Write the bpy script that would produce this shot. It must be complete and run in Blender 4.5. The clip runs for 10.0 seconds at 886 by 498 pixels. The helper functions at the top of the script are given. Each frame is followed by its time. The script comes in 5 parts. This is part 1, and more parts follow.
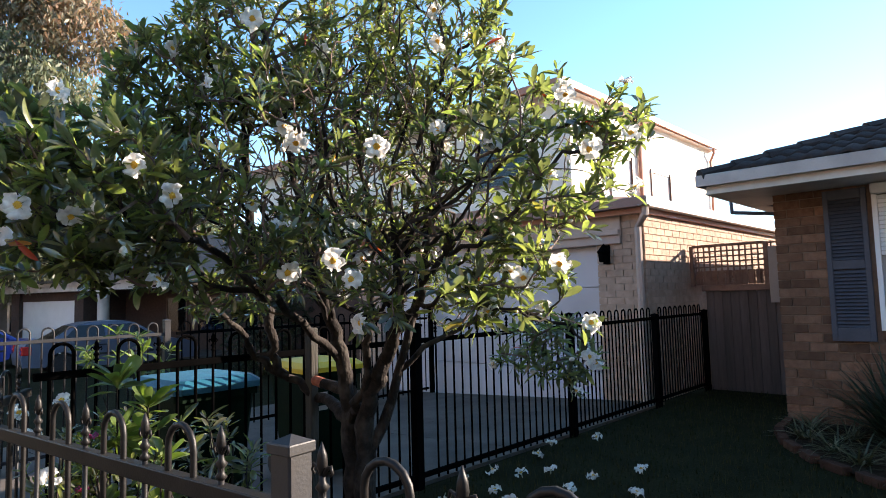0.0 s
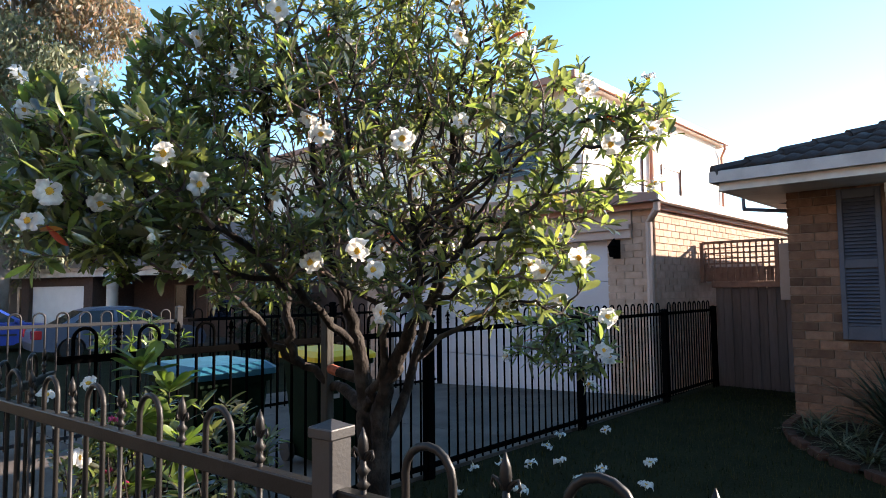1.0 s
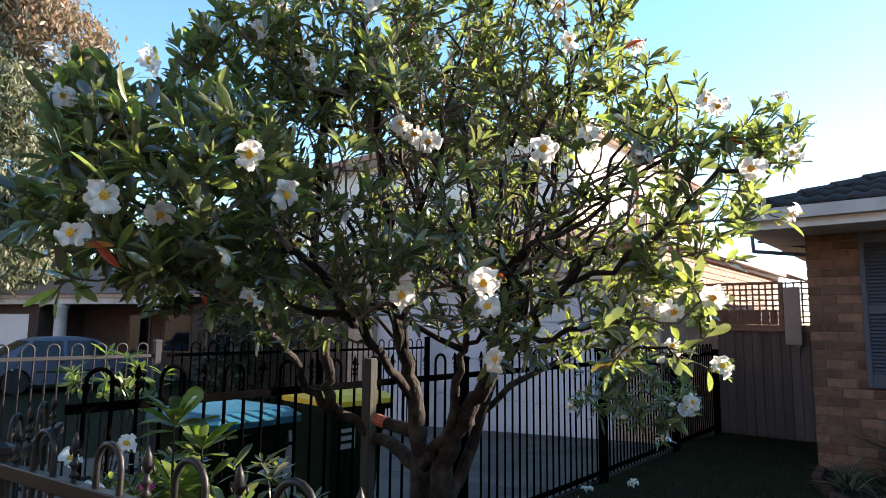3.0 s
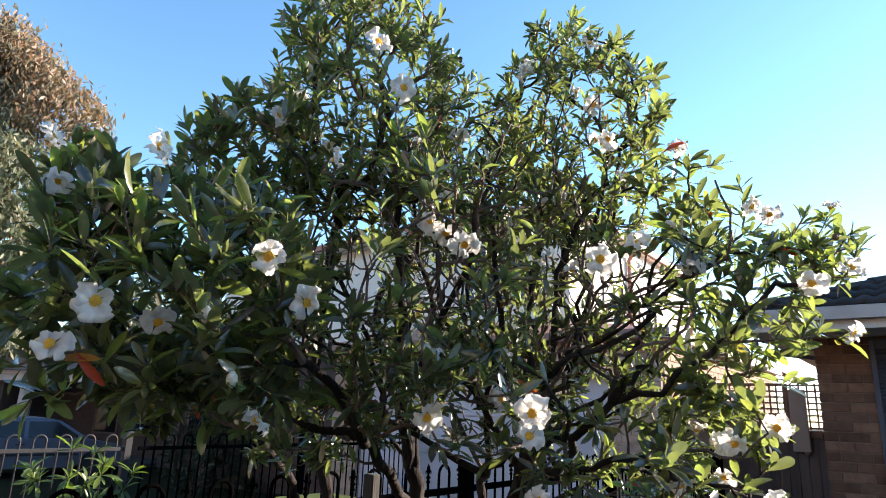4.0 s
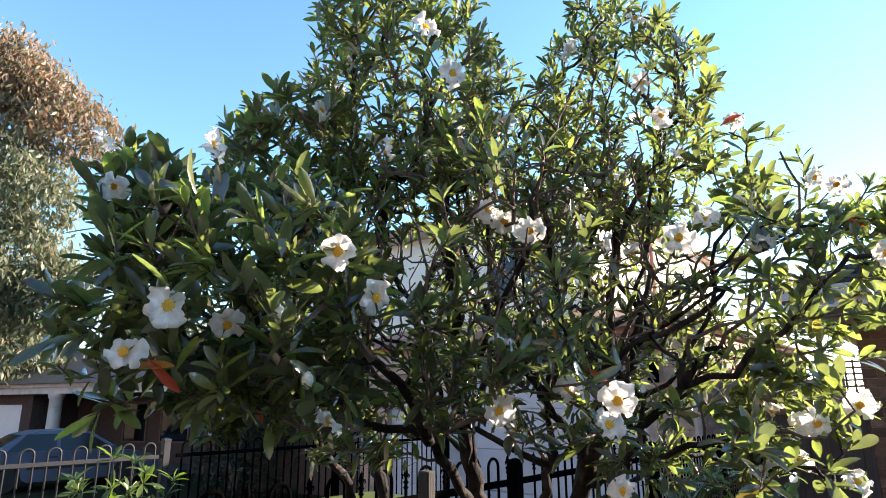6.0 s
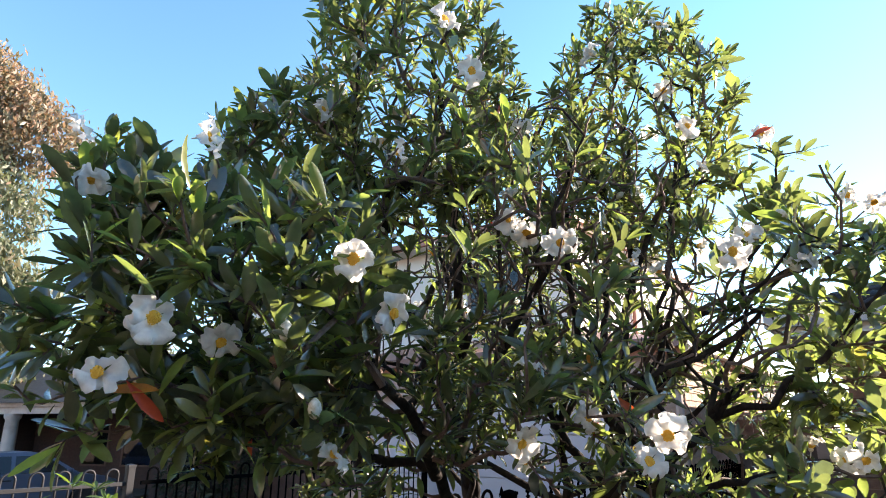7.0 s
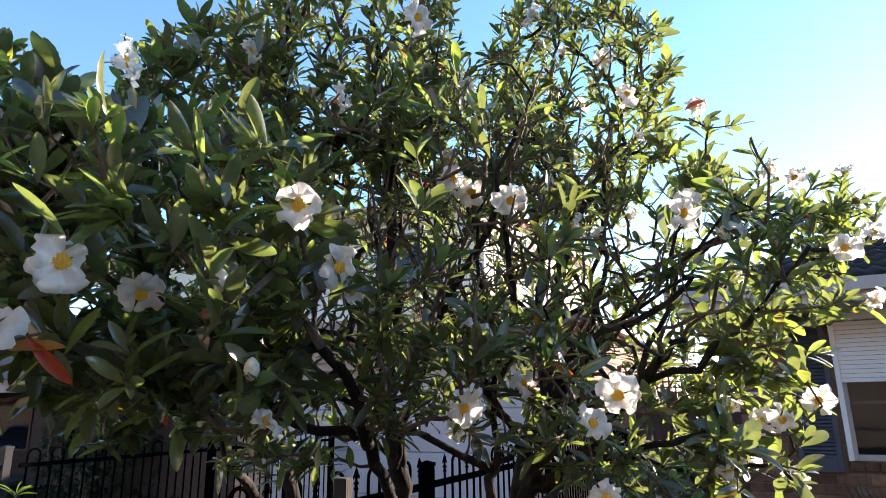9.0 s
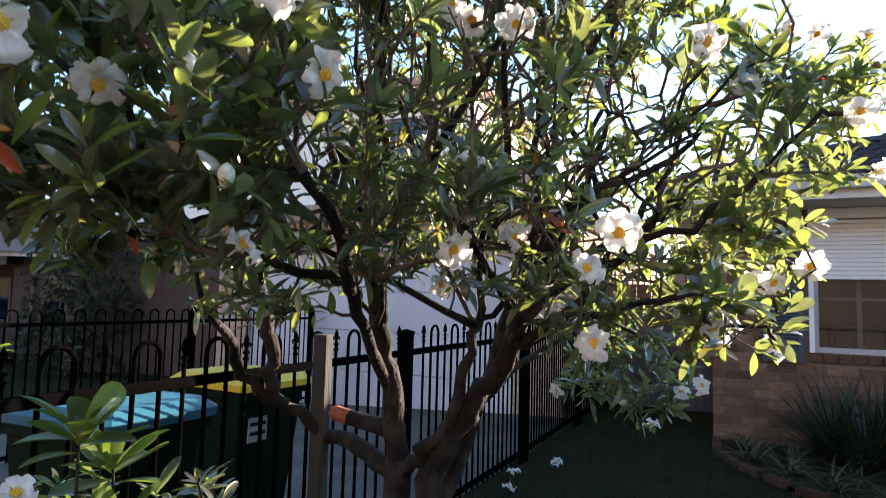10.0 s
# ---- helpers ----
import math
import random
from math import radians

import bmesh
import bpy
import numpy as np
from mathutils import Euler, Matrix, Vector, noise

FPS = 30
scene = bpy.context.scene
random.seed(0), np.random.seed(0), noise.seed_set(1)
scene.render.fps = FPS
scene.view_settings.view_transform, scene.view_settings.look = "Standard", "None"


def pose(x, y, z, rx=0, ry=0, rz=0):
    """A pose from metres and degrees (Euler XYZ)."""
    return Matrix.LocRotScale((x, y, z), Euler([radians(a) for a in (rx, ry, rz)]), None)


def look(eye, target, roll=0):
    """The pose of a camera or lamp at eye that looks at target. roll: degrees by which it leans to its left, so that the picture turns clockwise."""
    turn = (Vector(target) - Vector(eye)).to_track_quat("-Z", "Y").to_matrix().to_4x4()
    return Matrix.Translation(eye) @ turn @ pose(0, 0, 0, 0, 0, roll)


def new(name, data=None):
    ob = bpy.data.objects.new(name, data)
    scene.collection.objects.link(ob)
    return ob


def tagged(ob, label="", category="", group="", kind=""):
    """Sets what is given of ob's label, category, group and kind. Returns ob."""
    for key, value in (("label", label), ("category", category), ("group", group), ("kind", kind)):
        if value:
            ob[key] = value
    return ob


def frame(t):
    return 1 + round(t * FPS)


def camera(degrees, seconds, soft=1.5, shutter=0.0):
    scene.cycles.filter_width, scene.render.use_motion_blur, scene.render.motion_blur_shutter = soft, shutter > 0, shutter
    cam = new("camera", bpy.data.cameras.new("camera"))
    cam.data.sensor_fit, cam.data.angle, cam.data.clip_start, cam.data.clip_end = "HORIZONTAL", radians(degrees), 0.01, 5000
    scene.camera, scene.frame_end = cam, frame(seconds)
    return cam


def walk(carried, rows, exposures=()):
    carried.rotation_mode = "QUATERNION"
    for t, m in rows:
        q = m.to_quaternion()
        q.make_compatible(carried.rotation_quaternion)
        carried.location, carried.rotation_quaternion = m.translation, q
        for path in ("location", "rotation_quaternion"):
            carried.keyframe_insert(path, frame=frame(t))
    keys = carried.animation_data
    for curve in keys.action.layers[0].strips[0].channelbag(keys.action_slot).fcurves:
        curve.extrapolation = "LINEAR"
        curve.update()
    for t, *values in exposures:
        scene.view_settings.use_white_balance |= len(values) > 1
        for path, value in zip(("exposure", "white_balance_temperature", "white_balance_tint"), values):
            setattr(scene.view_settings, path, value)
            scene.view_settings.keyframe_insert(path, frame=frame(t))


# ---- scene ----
cam = camera(71.2, 10.0, soft=0.95, shutter=0.2)
# seconds, eye x, y, z, yaw, pitch, roll
PATH = [
    (0.0, -0.0055, 0.0160, 1.2942, 43.08, 4.55, -1.57),
    (0.5, -0.0100, 0.0071, 1.2945, 43.25, 4.18, -1.01),
    (1.0, -0.0305, -0.0405, 1.2941, 43.64, 3.80, -0.58),
    (1.5, -0.1034, -0.1299, 1.2858, 43.26, 3.43, 0.48),
    (2.0, -0.3015, -0.1536, 1.2748, 43.88, 6.16, -0.38),
    (3.5, -0.8181, -0.0736, 1.3633, 37.73, 8.84, 1.25),
    (4.0, -0.9141, -0.0502, 1.4219, 38.36, 14.78, 2.15),
    (4.5, -0.9295, -0.1114, 1.4292, 39.33, 15.61, 1.67),
    (5.0, -0.9436, -0.1317, 1.4165, 40.75, 13.18, 0.48),
    (6.5, -1.1484, -0.0554, 1.4224, 38.85, 15.33, -0.81),
    (7.0, -1.2515, -0.0279, 1.4367, 37.06, 16.34, 0.03),
    (7.5, -1.3241, -0.0563, 1.4426, 33.55, 17.56, -0.35),
    (8.0, -1.3598, -0.0185, 1.4452, 31.91, 16.12, -0.86),
    (8.5, -1.3747, -0.0085, 1.4261, 30.02, 15.30, -1.46),
    (9.0, -1.3773, 0.0016, 1.4107, 28.16, 14.27, -0.77),
    (9.5, -1.3905, 0.0225, 1.3576, 27.02, 10.42, 0.21),
    (10.0, -1.4511, 0.0951, 1.2965, 26.38, 4.65, 1.52),
]
walk(cam, [(t, pose(x, y, z, 90 + pitch, 0, yaw) @ pose(0, 0, 0, 0, 0, roll)) for t, x, y, z, yaw, pitch, roll in PATH],
     exposures=[(0.0, 1.90, 7800, 16), (2.0, 2.08, 7850, 16), (4.5, 1.77, 7500, 16), (6.7, 2.12, 7700, 16), (8.5, 1.91, 7600, 19), (9.3, 1.95, 7850, 19), (10.0, 2.38, 8150, 20)])

# ---- light ----
SUN_AZ, SUN_EL = radians(30), radians(18.4)      # from +y towards +x
sun_dir = Vector((math.sin(SUN_AZ) * math.cos(SUN_EL), math.cos(SUN_AZ) * math.cos(SUN_EL), math.sin(SUN_EL)))
world = bpy.data.worlds.new("sky")
world.use_nodes = True
scene.world = world
wn = world.node_tree.nodes
sky = wn.new("ShaderNodeTexSky")
sky.sky_type = "NISHITA"
sky.sun_disc = False
sky.sun_elevation = SUN_EL
sky.sun_rotation = SUN_AZ
sky.air_density, sky.dust_density, sky.ozone_density = 0.75, 0.05, 2.2
wn["Background"].inputs["Strength"].default_value = 0.15
sky_tone = wn.new("ShaderNodeHueSaturation")      # clear azure air
sky_tone.inputs["Hue"].default_value, sky_tone.inputs["Saturation"].default_value = 0.493, 1.15
world.node_tree.links.new(sky.outputs["Color"], sky_tone.inputs["Color"])
world.node_tree.links.new(sky_tone.outputs["Color"], wn["Background"].inputs["Color"])
sun = new("sun", bpy.data.lights.new("sun", "SUN"))
sun.data.energy, sun.data.angle, sun.data.color = 5.0, radians(0.53), (1.0, 0.94, 0.88)
sun.matrix_world = look(sun_dir * 60, (0, 0, 0))


# ---- materials ----
def nodes_of(name):
    m = bpy.data.materials.new(name)
    m.use_nodes = True
    nt = m.node_tree
    return m, nt, nt.nodes, nt.nodes["Principled BSDF"], nt.links


def surf(name, c1, c2, scale=6.0, rough=0.7, bump=0.15, metal=0.0, fine=60.0, rnd=0.0, stretch=(1, 1, 1), spec=0.5, dirt=None, dirt_scale=1.2, island=False):
    """Two scales of noise between two colours, bump from the finer one; rnd: spread of brightness from piece to piece."""
    m, nt, N, P, L = nodes_of(name)
    geo = N.new("ShaderNodeNewGeometry")
    mp = N.new("ShaderNodeMapping")
    mp.inputs["Scale"].default_value = stretch
    L.new(geo.outputs["Position"], mp.inputs["Vector"])
    big, small = N.new("ShaderNodeTexNoise"), N.new("ShaderNodeTexNoise")
    big.inputs["Scale"].default_value, big.inputs["Detail"].default_value = scale, 5
    small.inputs["Scale"].default_value, small.inputs["Detail"].default_value = fine, 4
    for n in (big, small):
        L.new(mp.outputs["Vector"], n.inputs["Vector"])
    add = N.new("ShaderNodeMath")
    add.operation = "MULTIPLY_ADD"
    L.new(small.outputs["Fac"], add.inputs[0])
    add.inputs[1].default_value = 0.5
    L.new(big.outputs["Fac"], add.inputs[2])
    ramp = N.new("ShaderNodeValToRGB")
    ramp.color_ramp.elements[0].position, ramp.color_ramp.elements[1].position = 0.5, 1.0
    ramp.color_ramp.elements[0].color, ramp.color_ramp.elements[1].color = (*c1, 1), (*c2, 1)
    L.new(add.outputs[0], ramp.inputs["Fac"])
    col = ramp.outputs["Color"]
    if dirt:
        dn = N.new("ShaderNodeTexNoise")
        dn.inputs["Scale"].default_value, dn.inputs["Detail"].default_value = dirt_scale, 6
        L.new(geo.outputs["Position"], dn.inputs["Vector"])
        dr = N.new("ShaderNodeValToRGB")
        dr.color_ramp.elements[0].position, dr.color_ramp.elements[1].position = 0.48, 0.7
        L.new(dn.outputs["Fac"], dr.inputs["Fac"])
        mx = N.new("ShaderNodeMix")
        mx.data_type = "RGBA"
        L.new(dr.outputs["Color"], mx.inputs["Factor"])
        L.new(col, mx.inputs["A"])
        mx.inputs["B"].default_value = (*dirt, 1)
        col = mx.outputs["Result"]
    if rnd:
        hsv = N.new("ShaderNodeHueSaturation")
        mr = N.new("ShaderNodeMapRange")
        mr.inputs["To Min"].default_value, mr.inputs["To Max"].default_value = 1 - rnd, 1 + rnd
        if island:
            L.new(geo.outputs["Random Per Island"], mr.inputs["Value"])
        else:
            L.new(N.new("ShaderNodeObjectInfo").outputs["Random"], mr.inputs["Value"])
        L.new(mr.outputs["Result"], hsv.inputs["Value"])
        L.new(col, hsv.inputs["Color"])
        col = hsv.outputs["Color"]
    L.new(col, P.inputs["Base Color"])
    P.inputs["Roughness"].default_value, P.inputs["Metallic"].default_value = rough, metal
    P.inputs["Specular IOR Level"].default_value = spec
    if bump:
        b = N.new("ShaderNodeBump")
        b.inputs["Strength"].default_value, b.inputs["Distance"].default_value = bump, 0.02
        L.new(small.outputs["Fac"], b.inputs["Height"])
        L.new(b.outputs["Normal"], P.inputs["Normal"])
    return m


def leaf_mat(name, stops, glow, rough=0.35, share=0.35, island=True, spec=0.5, waxy=0.0):
    """A leaf: glossy face, light shining through; colour from leaf to leaf along the stops."""
    m, nt, N, P, L = nodes_of(name)
    geo = N.new("ShaderNodeNewGeometry")
    ramp = N.new("ShaderNodeValToRGB")
    el = ramp.color_ramp.elements
    for i, (p, c) in enumerate(stops):
        e = el[i] if i < 2 else el.new(p)
        e.position, e.color = p, (*c, 1)
    if island:
        L.new(geo.outputs["Random Per Island"], ramp.inputs["Fac"])
    else:
        L.new(N.new("ShaderNodeObjectInfo").outputs["Random"], ramp.inputs["Fac"])
    nz = N.new("ShaderNodeTexNoise")
    nz.inputs["Scale"].default_value, nz.inputs["Detail"].default_value = 45, 4
    L.new(geo.outputs["Position"], nz.inputs["Vector"])
    mr = N.new("ShaderNodeMapRange")
    mr.inputs["To Min"].default_value, mr.inputs["To Max"].default_value = 0.6, 1.4
    L.new(nz.outputs["Fac"], mr.inputs["Value"])
    hsv = N.new("ShaderNodeHueSaturation")
    L.new(mr.outputs["Result"], hsv.inputs["Value"])
    L.new(ramp.outputs["Color"], hsv.inputs["Color"])
    L.new(hsv.outputs["Color"], P.inputs["Base Color"])
    P.inputs["Roughness"].default_value, P.inputs["Specular IOR Level"].default_value = rough, spec
    P.inputs["Coat Weight"].default_value, P.inputs["Coat Roughness"].default_value = waxy, 0.16
    tr = N.new("ShaderNodeBsdfTranslucent")
    mul = N.new("ShaderNodeMix")
    mul.data_type, mul.blend_type = "RGBA", "MULTIPLY"
    mul.inputs["Factor"].default_value = 1.0
    L.new(hsv.outputs["Color"], mul.inputs["A"])
    mul.inputs["B"].default_value = (*glow, 1)
    L.new(mul.outputs["Result"], tr.inputs["Color"])
    mix = N.new("ShaderNodeMixShader")
    mix.inputs["Fac"].default_value = share
    L.new(P.outputs["BSDF"], mix.inputs[1])
    L.new(tr.outputs["BSDF"], mix.inputs[2])
    L.new(mix.outputs["Shader"], N["Material Output"].inputs["Surface"])
    b = N.new("ShaderNodeBump")
    b.inputs["Strength"].default_value, b.inputs["Distance"].default_value = 0.25, 0.004
    L.new(nz.outputs["Fac"], b.inputs["Height"])
    L.new(b.outputs["Normal"], P.inputs["Normal"])
    return m


GREENS = [(0.0, (0.042, 0.040, 0.033)), (0.45, (0.062, 0.061, 0.045)), (0.84, (0.085, 0.088, 0.051)), (0.95, (0.116, 0.124, 0.055)), (0.985, (0.11, 0.09, 0.045)), (1.0, (0.12, 0.075, 0.04))]
M_LEAF = leaf_mat("camellia_leaf", GREENS, (4.4, 5.6, 2.0), rough=0.27, share=0.38, spec=1.0, waxy=0.9)
M_LEAF_ONE = leaf_mat("camellia_leaf_single", GREENS[:4], (4.4, 5.6, 2.0), rough=0.27, share=0.38, island=False, spec=1.0, waxy=0.9)
M_OLD = leaf_mat("old_leaf", [(0.0, (0.42, 0.04, 0.02)), (0.6, (0.46, 0.08, 0.025)), (1.0, (0.52, 0.27, 0.03))], (1.6, 1.3, 1.0), share=0.45, island=False)
M_PETAL = leaf_mat("petal", [(0.0, (0.82, 0.80, 0.76)), (1.0, (0.88, 0.87, 0.84))], (1.1, 1.08, 1.06), rough=0.6, share=0.5, island=False, spec=0.2)
M_STAMEN = surf("stamens", (0.74, 0.38, 0.03), (0.86, 0.54, 0.08), 200, 0.7, 0.1)
M_BUD = surf("bud", (0.45, 0.42, 0.28), (0.75, 0.72, 0.62), 120, 0.6, 0.1)
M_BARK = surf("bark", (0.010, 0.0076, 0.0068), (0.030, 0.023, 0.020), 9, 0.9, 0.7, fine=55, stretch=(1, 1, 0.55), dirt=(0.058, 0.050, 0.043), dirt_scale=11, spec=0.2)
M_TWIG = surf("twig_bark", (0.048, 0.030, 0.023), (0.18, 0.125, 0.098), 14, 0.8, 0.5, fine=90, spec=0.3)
M_DRIED = surf("dried_calyx", (0.10, 0.045, 0.02), (0.26, 0.14, 0.07), 90, 0.8, 0.3)
M_CUT = surf("cut_wood", (0.22, 0.05, 0.025), (0.36, 0.11, 0.055), 40, 0.8, 0.2)
M_STAKE = surf("weathered_stake", (0.022, 0.020, 0.016), (0.055, 0.050, 0.042), 8, 0.9, 0.4, stretch=(1, 1, 0.15))
M_IRON = surf("black_fence_paint", (0.0016, 0.0016, 0.0018), (0.0032, 0.0032, 0.0033), 14, 0.7, 0.05, fine=150, spec=0.0)
M_IRON_FRONT = surf("bronze_grey_fence_paint", (0.0065, 0.0058, 0.0058), (0.012, 0.011, 0.0105), 12, 0.46, 0.06, fine=180, dirt=(0.019, 0.016, 0.0145), dirt_scale=9, spec=0.28)
M_POST_FRONT = surf("grey_post_paint", (0.019, 0.0185, 0.020), (0.029, 0.028, 0.030), 10, 0.5, 0.05, fine=160, dirt=(0.025, 0.0235, 0.023), dirt_scale=12)
M_PALE_IRON = surf("pale_fence_paint", (0.013, 0.013, 0.015), (0.023, 0.023, 0.026), 8, 0.5, 0.05, spec=0.3)
# soil and blade colours kept very dark to stand in for shade
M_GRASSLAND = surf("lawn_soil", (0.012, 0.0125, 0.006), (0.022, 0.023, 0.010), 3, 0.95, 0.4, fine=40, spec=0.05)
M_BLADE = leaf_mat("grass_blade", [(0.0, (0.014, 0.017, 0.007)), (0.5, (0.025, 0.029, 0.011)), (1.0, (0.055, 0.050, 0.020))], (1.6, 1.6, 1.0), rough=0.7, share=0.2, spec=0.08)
M_CONC = surf("driveway_concrete", (0.085, 0.068, 0.057), (0.135, 0.112, 0.096), 2.5, 0.85, 0.2, fine=90, dirt=(0.066, 0.054, 0.046), dirt_scale=1.5, spec=0.2)
M_BRICK = surf("tan_brick", (0.125, 0.060, 0.038), (0.225, 0.122, 0.078), 18, 0.95, 0.35, fine=110, rnd=0.42, spec=0.2)
M_BRICK_N = surf("tan_cream_brick", (0.36, 0.245, 0.185), (0.50, 0.36, 0.28), 12, 0.95, 0.3, fine=100, rnd=0.10, island=True, spec=0.2)
M_EDGE = surf("edging_brick", (0.055, 0.026, 0.018), (0.10, 0.052, 0.036), 18, 0.95, 0.4, fine=110, rnd=0.3, spec=0.1)
M_MORTAR = surf("mortar", (0.19, 0.125, 0.09), (0.26, 0.175, 0.13), 14, 0.95, 0.3, spec=0.2)
M_MORTAR_N = surf("pale_mortar", (0.36, 0.265, 0.205), (0.44, 0.335, 0.265), 14, 0.95, 0.3, spec=0.2)
M_RENDER = surf("cream_render", (0.74, 0.69, 0.60), (0.82, 0.77, 0.68), 3, 0.9, 0.1, fine=120)
M_TRIM = surf("cream_trim_paint", (0.58, 0.53, 0.47), (0.66, 0.61, 0.55), 4, 0.55, 0.04, dirt=(0.45, 0.40, 0.35), dirt_scale=3)
M_GUTTER = surf("beige_gutter_paint", (0.42, 0.38, 0.36), (0.50, 0.46, 0.43), 4, 0.5, 0.04, dirt=(0.34, 0.30, 0.28), dirt_scale=2.5)
M_CORNICE = surf("pink_beige_moulding", (0.42, 0.31, 0.26), (0.50, 0.38, 0.32), 4, 0.7, 0.05)
M_TERRA = surf("terracotta_fascia", (0.34, 0.14, 0.09), (0.44, 0.20, 0.13), 4, 0.6, 0.05)
M_ROOF = surf("charcoal_roof_tile", (0.014, 0.011, 0.011), (0.045, 0.034, 0.031), 9, 0.75, 0.4, fine=80, rnd=0.35, spec=0.3)
M_GUTTER_N = surf("red_brown_gutter_paint", (0.20, 0.105, 0.085), (0.27, 0.15, 0.125), 4, 0.5, 0.04)
M_ROOF_N = surf("brown_roof_tile", (0.05, 0.03, 0.025), (0.10, 0.06, 0.05), 5, 0.8, 0.3)
M_ROOF_FAR = surf("dark_roof", (0.03, 0.03, 0.033), (0.06, 0.058, 0.06), 5, 0.8, 0.3)
M_WHITE = surf("white_paint", (0.74, 0.74, 0.74), (0.82, 0.82, 0.82), 3, 0.5, 0.03)
M_DOORWHITE = surf("white_garage_steel", (0.46, 0.45, 0.49), (0.53, 0.52, 0.56), 2, 0.45, 0.03, dirt=(0.42, 0.41, 0.43), dirt_scale=1.0)
M_SHUTTER = surf("blue_grey_shutter_paint", (0.045, 0.050, 0.068), (0.068, 0.074, 0.095), 8, 0.6, 0.06)
M_BROWN = surf("brown_window_frame", (0.10, 0.055, 0.04), (0.15, 0.085, 0.06), 6, 0.5, 0.05)
M_PALING = surf("weathered_paling", (0.066, 0.049, 0.044), (0.125, 0.098, 0.088), 5, 0.92, 0.5, fine=50, stretch=(1, 1, 0.08), rnd=0.22)
M_LATTICE = surf("lattice_timber", (0.14, 0.075, 0.055), (0.24, 0.14, 0.10), 8, 0.9, 0.3, fine=60)
M_BEIGE = surf("beige_panel", (0.26, 0.215, 0.19), (0.32, 0.27, 0.24), 4, 0.8, 0.08)
M_BIN = surf("green_bin_plastic", (0.0018, 0.007, 0.0035), (0.0032, 0.012, 0.0055), 6, 0.6, 0.08, spec=0.05)
M_LIDB = surf("blue_bin_lid", (0.008, 0.078, 0.120), (0.014, 0.105, 0.155), 6, 0.40, 0.06, spec=0.25)
M_LIDY = surf("yellow_bin_lid", (0.62, 0.37, 0.02), (0.72, 0.45, 0.04), 6, 0.42, 0.06, spec=0.3)
M_RUBBER = surf("black_rubber", (0.012, 0.012, 0.012), (0.025, 0.025, 0.025), 20, 0.8, 0.1)
M_CAR = surf("silver_blue_car_paint", (0.085, 0.105, 0.15), (0.105, 0.127, 0.175), 2, 0.4, 0.0, metal=0.2, spec=0.3)
M_CARBLUE = surf("blue_car_paint", (0.015, 0.05, 0.28), (0.02, 0.06, 0.32), 2, 0.3, 0.0)
M_TAIL = surf("red_lens", (0.5, 0.02, 0.02), (0.6, 0.03, 0.03), 30, 0.2, 0.0)
M_ALLOY = surf("alloy", (0.45, 0.45, 0.46), (0.55, 0.55, 0.56), 10, 0.35, 0.02, metal=1.0)
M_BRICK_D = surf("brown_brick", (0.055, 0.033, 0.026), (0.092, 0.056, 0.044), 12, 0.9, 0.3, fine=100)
M_HEDGE = leaf_mat("hedge_leaf", [(0.0, (0.010, 0.016, 0.006)), (1.0, (0.030, 0.042, 0.014))], (1.5, 1.5, 1.0), rough=0.5, share=0.2)
M_GREYWALL = surf("grey_render", (0.10, 0.095, 0.09), (0.15, 0.145, 0.14), 2, 0.9, 0.1)
# warm colour for the unseen walls that bounce fill light
M_BOUNCE_WALL = surf("unseen_bounce_wall", (0.15, 0.12, 0.10), (0.27, 0.225, 0.19), 0.4, 0.95, 0.0, fine=3)
M_PATH = surf("footpath_concrete", (0.10, 0.092, 0.084), (0.16, 0.148, 0.136), 2.5, 0.9, 0.2, fine=90, dirt=(0.085, 0.077, 0.07), dirt_scale=1.5, spec=0.2)
M_BED = surf("mulch", (0.018, 0.011, 0.007), (0.055, 0.034, 0.021), 25, 0.95, 0.8, fine=120, spec=0.1)
M_STRAP = leaf_mat("strap_leaf", [(0.0, (0.032, 0.038, 0.016)), (0.6, (0.066, 0.074, 0.034)), (1.0, (0.15, 0.15, 0.085))], (1.2, 1.2, 1.0), rough=0.5, share=0.2)
M_SPIKE = leaf_mat("dark_spike_leaf", [(0.0, (0.012, 0.02, 0.010)), (1.0, (0.03, 0.045, 0.018))], (1.2, 1.2, 1.0), rough=0.5, share=0.15)
M_GUM = leaf_mat("gum_leaf", [(0.0, (0.075, 0.090, 0.054)), (0.6, (0.125, 0.145, 0.088)), (0.9, (0.175, 0.168, 0.108)), (1.0, (0.24, 0.165, 0.11))], (1.9, 1.9, 1.5), rough=0.55, share=0.33)
M_GUM_RUST = leaf_mat("rusty_gum_leaf", [(0.0, (0.11, 0.11, 0.072)), (0.5, (0.18, 0.15, 0.10)), (1.0, (0.27, 0.16, 0.105))], (2.0, 1.8, 1.4), rough=0.55, share=0.33)
M_GUMBARK = surf("gum_bark", (0.16, 0.13, 0.11), (0.34, 0.29, 0.25), 2, 0.9, 0.3)
M_PINK = leaf_mat("pink_petal", [(0.0, (0.35, 0.03, 0.10)), (1.0, (0.5, 0.06, 0.16))], (1.2, 1.0, 1.0), share=0.3, island=False)


